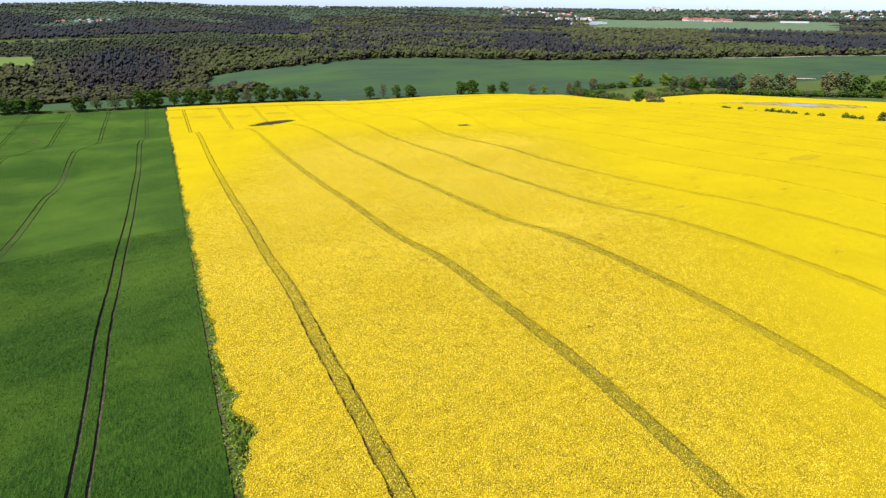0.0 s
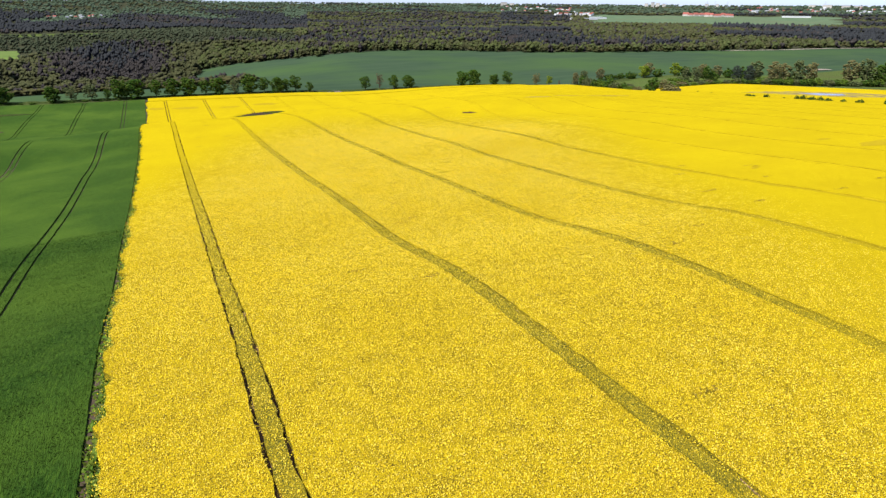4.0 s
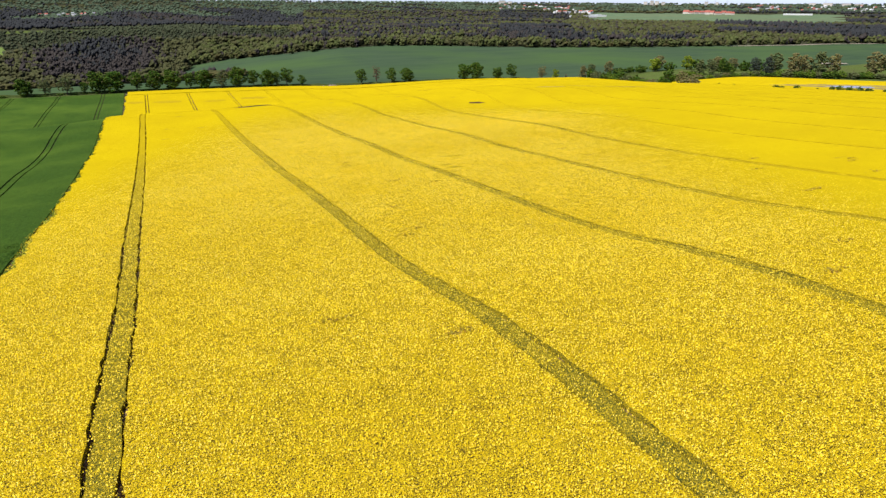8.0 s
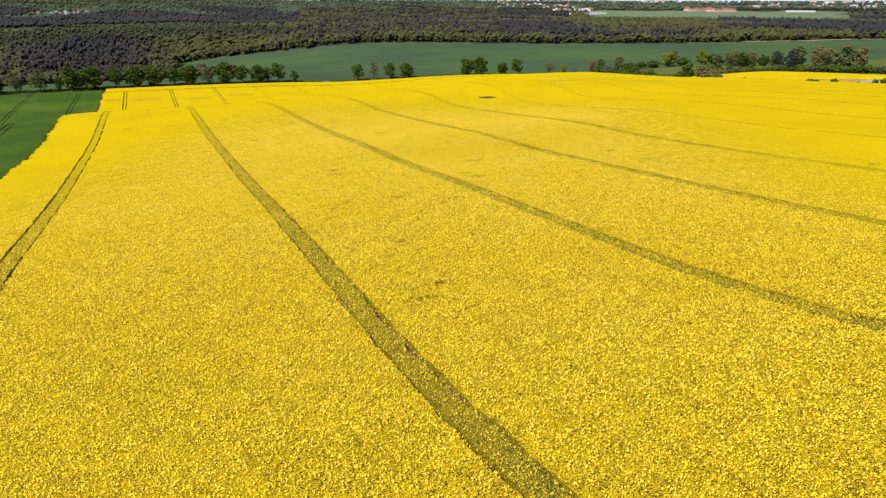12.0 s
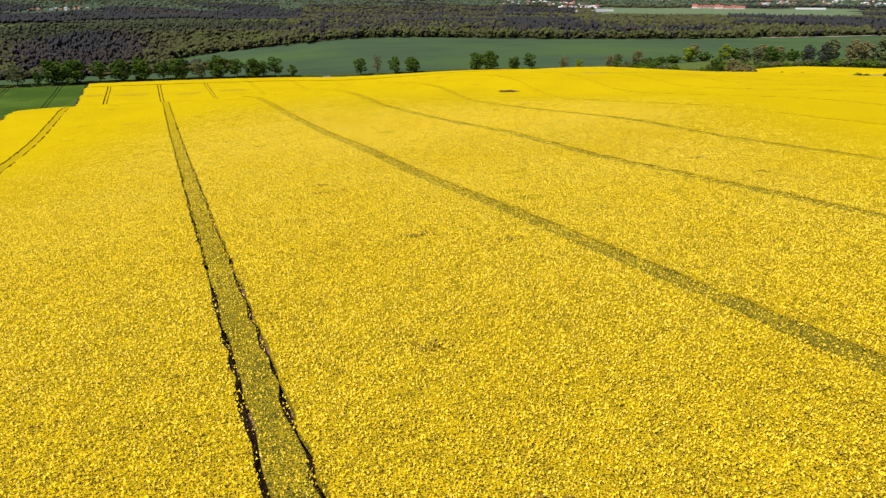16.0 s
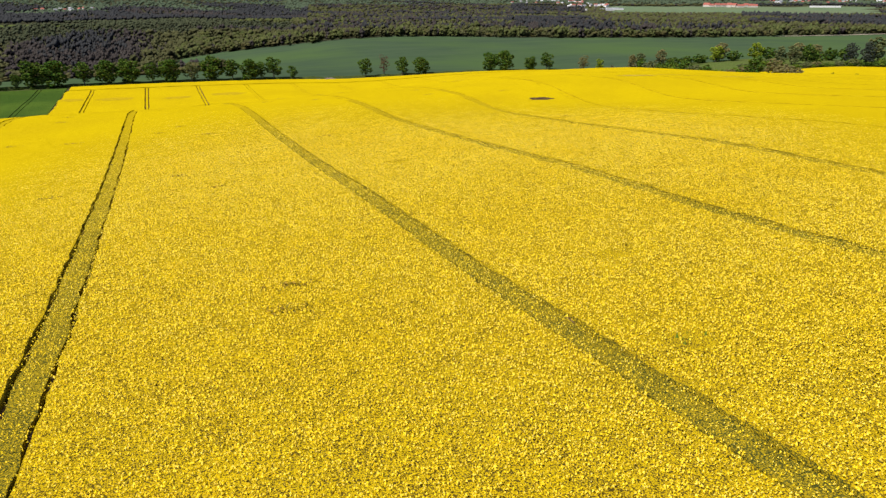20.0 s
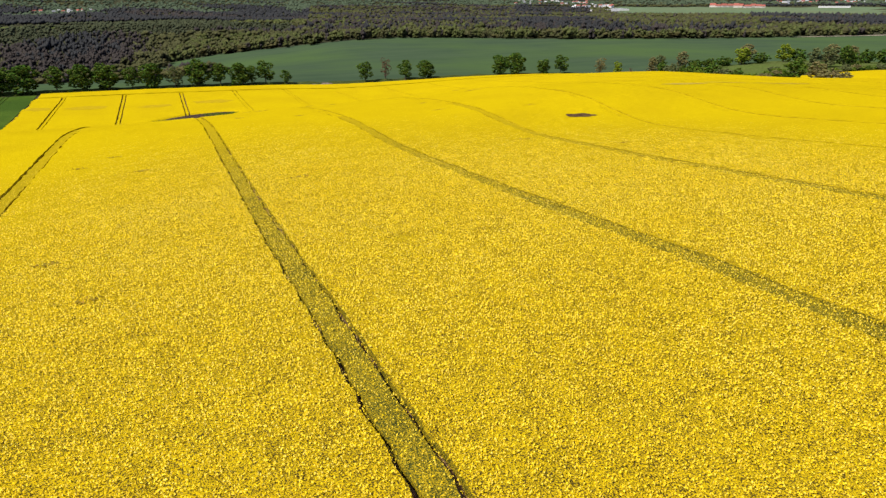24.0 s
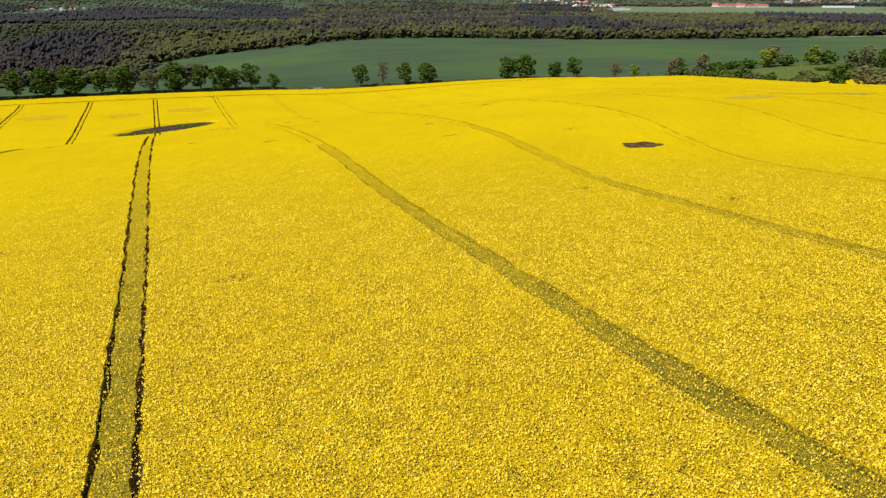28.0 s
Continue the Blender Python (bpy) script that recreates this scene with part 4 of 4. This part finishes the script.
while d < 4750:
    step = 11 + (d - 720) * 0.016
    gap = 5.0 + (d - 720) * 0.0034
    n = int(math.radians(80) * d / gap)
    az = wood.uniform(-15, 65, n)
    dd = d + wood.uniform(0, step, n)
    scrub = (az > 3) & (az < 8.5) & (dd > 770) & (dd < 800 + (8.5 - az) * 26)
    ok = ((dd > wood_start(az) + 6 * np.sin(az * 3.1)) | scrub) & ~open_land(dd, az)
    az, dd = az[ok], dd[ok]
    x, y = EYE0[0] + dd * np.sin(np.radians(az)), EYE0[1] + dd * np.cos(np.radians(az))
    mixing = (np.sin(x * 0.0062 + 1.3 + 0.8 * np.sin(y * 0.004)) * np.cos(y * 0.0036 - 0.4) + 0.7 * np.sin(x * 0.013 + y * 0.0075 + 2 * np.sin(y * 0.003))
              + wood.normal(0, 0.12, len(x)))
    edge = (dd < wood_start(az) + 90) | (dd < 960)
    hill = dd > 3550
    for px, py, m, e, h, D, A in zip(x, y, mixing, edge, hill, dd, az):
        u = wood.uniform()
        W = 90 * math.sin(px * 0.008 + 1.0) + 60 * math.sin(px * 0.021 + py * 0.002)
        if e:
            kind = "fresh" if u < 0.48 else "broadleaf" if u < 0.80 else "scrub" if u < 0.9 else "bare"
            if A < 9 and D < 960:
                kind = "scrub" if u < 0.7 else "bare" if u < 0.85 else "broadleaf"
            elif A < 4:
                kind = "bare" if u < 0.15 else "broadleaf" if u < 0.55 else "fresh" if u < 0.85 else "scrub"
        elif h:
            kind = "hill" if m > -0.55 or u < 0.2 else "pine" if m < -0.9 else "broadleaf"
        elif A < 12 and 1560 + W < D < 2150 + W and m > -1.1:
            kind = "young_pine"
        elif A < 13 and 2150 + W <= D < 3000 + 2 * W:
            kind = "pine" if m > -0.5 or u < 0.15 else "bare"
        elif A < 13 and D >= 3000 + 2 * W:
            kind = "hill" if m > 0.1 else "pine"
        elif A < 13:
            kind = "pine" if m > 0.55 else "bare" if m > 0.15 else "broadleaf" if m > -0.5 else "fresh" if u < 0.6 else "broadleaf"
        elif 36 < A < 47.5 and D > 1500 + W:
            kind = "broadleaf" if u < 0.5 else "scrub" if u < 0.75 else "fresh" if u < 0.9 else "bare"
        elif A > 30 and D > 1450 + W:
            kind = "pine" if m > 0.15 else "bare" if m > -0.3 else "broadleaf" if u < 0.7 else "fresh"
        elif m > 0.62:
            kind = "broadleaf" if u < 0.7 else "fresh"
        elif m > 0.1:
            kind = "pine" if m < 0.4 else "bare" if u < 0.7 else "young_pine"
        elif m > -0.7:
            kind = "broadleaf" if m < -0.3 else "bare" if u < 0.85 else "fresh"
        else:
            kind = "young_pine" if u < 0.5 else "bare" if u < 0.8 else "fresh"
        plots[kind].append((px, py, D))
    d += step
WOODS = {"hill": (HAZED_HILL_WOOD, 11, 3.7, "fresh green beech wood on the far hills, paled by painted haze"), "scrub": (SCRUB, 8, 5.6, "olive-brown willow scrub at the wood's edge"), "broadleaf": (OLIVE_WOOD, 11, 3.6, "mixed olive-green broadleaf wood"), "fresh": (LEAF_WOOD, 11, 3.7, "fresh green spring woodland"),
         "bare": (TWIGS, 12, 3.2, "brownish leafless birch and alder wood"), "pine": (HAZED_PINE_WOOD, 14, 2.8, "dark pine forest, bluish from painted haze"),
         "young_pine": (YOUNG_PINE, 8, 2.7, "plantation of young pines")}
for kind, (leaf, tall, wide, words) in WOODS.items():
    at = np.array(plots[kind])
    n = len(at)
    grow = 1 + np.maximum(at[:, 2] - 1100, 0) * 0.00022
    scale = wood.uniform(0.75, 1.15, n) * np.where(wood.uniform(0, 1, n) < 0.12, 1.3, 1.0)
    far = smooth(1300, 2300, at[:, 2])
    scale = scale * (1 - far) + (0.95 + 0.25 * (scale - 0.95)) * far
    h = tall * scale * np.where(at[:, 2] < 1080, 0.72, 1.0)
    w = 1.22 * wide * scale * grow * (1 + 0.45 * far) * wood.uniform(0.75, 1.55 if kind in ("fresh", "broadleaf", "scrub") else 1.2, n)
    z = land(at[:, 0], at[:, 1])
    # many small leafy masses round each stem near by, one or two for the trees far off
    sets, size = [], []
    for j in range(15):
        reach = 9000 if j == 0 else 1900 if j < 3 else 1420 if j < 7 else 1260
        pick = at[:, 2] < reach
        m = int(pick.sum())
        lone = (at[:, 2] > 1900)[pick] if j == 0 else np.zeros(m, bool)
        a, up = wood.uniform(0, math.tau, m), wood.uniform(0.18, 0.92, m)
        out = np.where(lone, 0.0, np.sqrt(np.maximum(0.04, 1 - (2 * up - 1.1) ** 2)) * wood.uniform(0.35, 0.8, m))
        up = np.where(lone, 0.6, up)
        few = np.where(at[:, 2] > 1420, 0.74, np.where(at[:, 2] > 1260, 0.62, 0.46))[pick] * wood.uniform(0.7, 1.3, m)
        few = np.where(lone, 1.0, few)
        sets.append(np.stack([at[pick, 0] + out * w[pick] * np.cos(a), at[pick, 1] + out * w[pick] * np.sin(a), z[pick] + h[pick] * up], -1))
        size.append(np.stack([w[pick] * few, w[pick] * few, h[pick] * few * 0.46], -1))
    sets, size = np.concatenate(sets), np.concatenate(size)
    v, fc = strewn(octa(), sets, size, wood, 0.3)
    tagged(new("distant_wood", mesh_of("distant_wood", v, fc, (leaf,), flat=False)), words, "forest", kind="stuff")


# ---- far town ----
def box(bm, x0, y0, z0, x1, y1, z1):
    p = [bm.verts.new(c) for c in ((x0, y0, z0), (x1, y0, z0), (x1, y1, z0), (x0, y1, z0), (x0, y0, z1), (x1, y0, z1), (x1, y1, z1), (x0, y1, z1))]
    for a in ((0, 3, 2, 1), (4, 5, 6, 7), (0, 1, 5, 4), (1, 2, 6, 5), (2, 3, 7, 6), (3, 0, 4, 7)):
        bm.faces.new([p[k] for k in a])


def building(name, az, dist, length, depth, height, roof_height, wall_mat, roof_mat, label, turn=0.0, group=""):
    """A far building: walls and a gabled or flat roof with eaves."""
    x, y = EYE0[0] + dist * math.sin(radians(az)), EYE0[1] + dist * math.cos(radians(az))
    base = new(name)
    bm = bmesh.new()
    box(bm, -length / 2, -depth / 2, -3, length / 2, depth / 2, height)
    part("wall", bm, wall_mat, base)
    bm = bmesh.new()
    L, D = length / 2 + 0.6, depth / 2 + 0.6
    if roof_height > 1:
        p = [bm.verts.new(c) for c in ((-L, -D, height), (L, -D, height), (L, D, height), (-L, D, height), (-L, 0, height + roof_height), (L, 0, height + roof_height))]
        for a in ((0, 1, 5, 4), (2, 3, 4, 5), (1, 2, 5), (3, 0, 4), (0, 3, 2, 1)):
            bm.faces.new([p[k] for k in a])
    else:
        box(bm, -L, -D, height, L, D, height + 0.8)
    part("roof", bm, roof_mat, base)
    base.matrix_basis = pose(x, y, spot(x, y), 0, 0, -az + turn)
    return tagged(base, label, "building", group)


town = np.random.default_rng(9)
for az, w, tall in ((45.35, 26, 13), (45.7, 18, 10), (46.1, 24, 12), (46.55, 28, 11), (46.95, 20, 14), (47.3, 26, 12), (47.75, 30, 10), (48.15, 20, 12), (48.5, 24, 11), (48.8, 16, 10)):
    building("red_building", az, 3350 + town.uniform(-30, 40), w, 16, tall * 0.6, tall * 0.7, CREAM, REDTILE, "red-roofed building of a far housing estate", town.uniform(-40, 40), "red-roofed estate")
building("long_hall", 53.4, 3330, 115, 26, 5, 0.8, RENDERED, PALEROOF, "long white hall on the far field", 0)
for az, w, dist in ((36.6, 70, 3010), (38.0, 64, 3120), (38.6, 40, 3080), (37.4, 88, 2990)):
    building("warehouse", az, dist, w, 22, 6, 0.8, RENDERED, PALEROOF, "pale flat-roofed warehouse at the wood's edge", town.uniform(-15, 15), "warehouses")
for n, (lo, hi, d0, d1, count) in enumerate(((30.0, 36.5, 3500, 4300, 26), (34.5, 38.0, 3270, 3420, 14), (49.5, 60.5, 3650, 4350, 46), (-6.4, -2.6, 3060, 3200, 12))):
    for k in range(count):
        size = town.uniform(10, 20) * (0.65 if n == 3 else 1.0)
        building("house", town.uniform(lo, hi), town.uniform(d0, d1), size, size * 0.6, town.uniform(7, 10), town.uniform(3, 4.5), (CREAM if n == 3 else (RENDERED, CREAM, RENDERED)[k % 3]),
                 ((GREYROOF, REDTILE)[k % 2] if n == 3 else (REDTILE, GREYROOF, PALEROOF, REDTILE)[k % 4]), "small white house among trees on a far slope", town.uniform(-60, 60), "houses on the far slopes")
for az, tall, w in ((30.2, 34, 60), (30.9, 26, 40), (42.2, 34, 30), (42.7, 42, 26), (43.1, 36, 34), (43.6, 30, 28), (46.9, 34, 24), (47.7, 30, 22), (55.4, 24, 70), (56.6, 22, 60), (54.4, 24, 50), (57.4, 20, 60)):
    building("apartment_block", az, 4500, w * 0.7, 16, tall * 0.72, 0.8, CREAM, GREYROOF, "pale apartment block on the skyline", town.uniform(-20, 20), "blocks on the skyline")


def pylon(az, dist, tall):
    x, y = EYE0[0] + dist * math.sin(radians(az)), EYE0[1] + dist * math.cos(radians(az))
    base = new("pylon")
    for sx, sy in ((-1, -1), (1, -1), (1, 1), (-1, 1)):
        bm = bmesh.new()
        tube(bm, (sx * 4, sy * 4, -1), (sx * 0.6, sy * 0.6, tall), 0.45, 0.3, 5)
        part("leg", bm, STEEL, base)
    for z, w in ((tall * 0.7, 9), (tall * 0.82, 7), (tall * 0.94, 5)):
        bm = bmesh.new()
        box(bm, -w, -0.3, z, w, 0.3, z + 0.7)
        part("cross_arm", bm, STEEL, base)
    base.matrix_basis = pose(x, y, spot(x, y), 0, 0, -az)
    tagged(base, "grey steel lattice pylon on the far plateau", "pylon", "pylons")


for az in (46.9, 47.5, 48.4, 55.2):
    pylon(az, 4200, 46)

# earth mound and pale rubble on the wheat field's far side
def mound(name, x, y, rx, ry, h, mat, label, category, seed):
    gen = np.random.default_rng(seed)
    bm = bmesh.new()
    bmesh.ops.create_icosphere(bm, subdivisions=3, radius=1.0)
    for p in bm.verts:
        k = 1 + gen.uniform(-0.08, 0.08)
        p.co = Vector((p.co.x * rx * k, p.co.y * ry * k, max(p.co.z, -0.2) * h * k))
    base = new(name)
    part("heap", bm, mat, base, smooth_faces=True)
    base.matrix_basis = pose(x, y, spot(x, y))
    tagged(base, label, category)


mound("earth_bank", -112, 566, 21, 2.4, 1.3, VERGE, "long low dark bank of earth and grass by the road", "bank", 2)
mound("rubble_heap", -101, 498, 3.2, 1.8, 0.7, SOIL, "small pale rubble heap in the wheat", "stones", 3)

# the pole in the low hedge
bm = bmesh.new()
tube(bm, (0, 0, -1), (0, 0, 8.5), 0.16, 0.11, 8)
pole = new("utility_pole")
part("post", bm, BARK, pole)
bm = bmesh.new()
box(bm, -0.9, -0.08, 7.9, 0.9, 0.08, 8.08)
part("cross_arm", bm, BARK, pole)
pole.matrix_basis = pose(561, 400, spot(561, 400), 0, 0, 30)
tagged(pole, "grey wooden utility pole in the low hedge", "pole")

# ---- flower heads and weeds of the near crop: too many to count ----
def heads(n, s0, s1, l0, l1, seed):
    """Random places in a corridor from the first tramline up the slope."""
    gen = np.random.default_rng(seed)
    s, l = gen.uniform(s0, s1, n), gen.uniform(l0, l1, n)
    x, y = -16 + 0.40 * s + 0.916 * l, 0.916 * s - 0.40 * l
    return x, y, gen


def tufts(x, y, z, r, h, gen):
    """Small leaning flower heads, one facet each."""
    n = len(x)
    a = gen.uniform(0, math.tau, n)
    c, s = r * np.cos(a), r * np.sin(a)
    lean = gen.normal(0, 0.03, (2, n))
    v = np.stack([np.stack([x - c, y - s, z + lean[0]], -1), np.stack([x + c, y + s, z + lean[1]], -1),
                  np.stack([x - 1.1 * s, y + 1.1 * c, z + h], -1)], 1).reshape(-1, 3)
    return v, np.arange(n * 3).reshape(-1, 3)


x, y, gen = heads(2950000, 36, 350, -92, 74, 5)
share = near_stretch(x, y)
off = np.abs((x + 15) % TRAM - 15)
inside = (x > left_edge(y) + 0.1 - 1.1 * gen.uniform(0, 1, len(x)) ** 3) & (bare_spot(x, y) < 0.3)
for cx, cy, r in ((65.2, 179.8, 1.2), (64.7, 183.8, 1.0), (55.2, 282.0, 1.3), (72.2, 194.5, 1.3), (70.8, 245.0, 1.3), (53.4, 258.2, 0.9)):
    inside &= (np.hypot((x - cx) / 1.6, y - cy) > r) | (gen.uniform(0, 1, len(x)) < 0.3)
middle = off < HALF - RUT
line = np.round(x / TRAM)
from_rut = np.abs(off - HALF - ragged_line(y, line, 2 - (x > line * TRAM)) * np.where(x > line * TRAM, 1, -1))
middle = middle & (from_rut > RUT)
dice = gen.uniform(0, 1, len(x))
ok = inside & (dice < share * np.where(from_rut < RUT, np.where(x > 45, 0.5, 0.32), np.where(middle, np.where(x < 5, 0.78, 0.5 + 0.45 * patchy(y, line)), 1.0)))
x, y, middle, from_rut = x[ok], y[ok], middle[ok], from_rut[ok]
top = np.where(from_rut < RUT, gen.uniform(0.5, 1.0, len(x)), np.where(middle, gen.uniform(0.84, 1.02, len(x)), 1.02)) + gen.normal(0, 0.045, len(x))
size = np.where(middle & (x > 5), 0.78, 1.0)
v, fc = tufts(x, y, land(x, y) + top, size * gen.uniform(0.034, 0.068, len(x)), size * gen.uniform(0.05, 0.12, len(x)), gen)
tagged(new("rapeseed_flower_heads", mesh_of("rapeseed_flower_heads", v, fc, (FLORET,))), "yellow rapeseed flower heads of the near crop", "flowers", kind="stuff")

# blades of the wheat beside the field path
gen = np.random.default_rng(8)
n = 230000
x, y = gen.uniform(-76, -15.4, n), 36 + 130 * gen.uniform(0, 1, n) ** 1.4
keep = np.abs(np.abs((x + 15) % TRAM - 15) - HALF) > 0.2
x, y = x[keep], y[keep]
v, fc = tufts(x, y, land(x, y) + np.where(np.abs((x + 15) % TRAM - 15) < HALF, 0.22, 0.28), gen.uniform(0.05, 0.11, len(x)), gen.uniform(0.04, 0.14, len(x)), gen)
tagged(new("wheat_blades", mesh_of("wheat_blades", v, fc, (WHEAT,))), "short green wheat blades beside the rapeseed", "wheat", kind="stuff")

# small gaps and lodged plants here and there, where brown stalks show
gen = np.random.default_rng(44)
cx, cy = gen.uniform(-5, 150, 90), gen.uniform(60, 470, 90)
off = np.abs((cx + 15) % TRAM - 15)
cx, cy = cx[off > 4], cy[off > 4]
n = 34
x = (cx[:, None] + gen.normal(0, 0.9, (len(cx), n))).ravel()
y = (cy[:, None] + gen.normal(0, 0.35, (len(cx), n))).ravel()
v, fc = tufts(x, y, land(x, y) + 1.1, gen.uniform(0.10, 0.2, len(x)), gen.uniform(0.05, 0.14, len(x)), gen)
tagged(new("lodged_stalks", mesh_of("lodged_stalks", v, fc, (STALKS,))), "brown lodged stalks in small gaps of the rapeseed", "stalks", kind="stuff")

# weeds: in the gap at the field's edge, in the small bare spots, and on the path between the two crops
xs_w, ys_w, hs_w = [], [], []
gen = np.random.default_rng(31)
for cx, cy, rx, ry, n, h in ((52, 500, 9, 2.6, 260, 0.9), (76, 511, 9, 2.6, 260, 0.9), (-12.6, 61, 1.5, 9, 900, 0.45), (-13.6, 78, 1.0, 6, 260, 0.35), (65.2, 179.8, 1.2, 0.8, 22, 0.85)):
    a, r = gen.uniform(0, math.tau, n), np.sqrt(gen.uniform(0, 1, n))
    xs_w.append(cx + rx * r * np.cos(a))
    ys_w.append(cy + ry * r * np.sin(a))
    hs_w.append(np.full(n, h))
n = 11000
y = gen.uniform(20, 420, n)
xs_w.append(gen.uniform(-15.3, -13.6, n) + 0.3 * np.sin(y * 0.3))
ys_w.append(y)
hs_w.append(gen.uniform(0.05, 0.3, n))
x, y, h = np.concatenate(xs_w), np.concatenate(ys_w), np.concatenate(hs_w)
v, fc = tufts(x, y, land(x, y) + h * 0.3, gen.uniform(0.15, 0.32, len(x)), h * gen.uniform(0.6, 1.3, len(x)), gen)
tagged(new("weeds", mesh_of("weeds", v, fc, (WEED,))), "rank green weeds in gaps and along the field path", "weeds", kind="stuff")
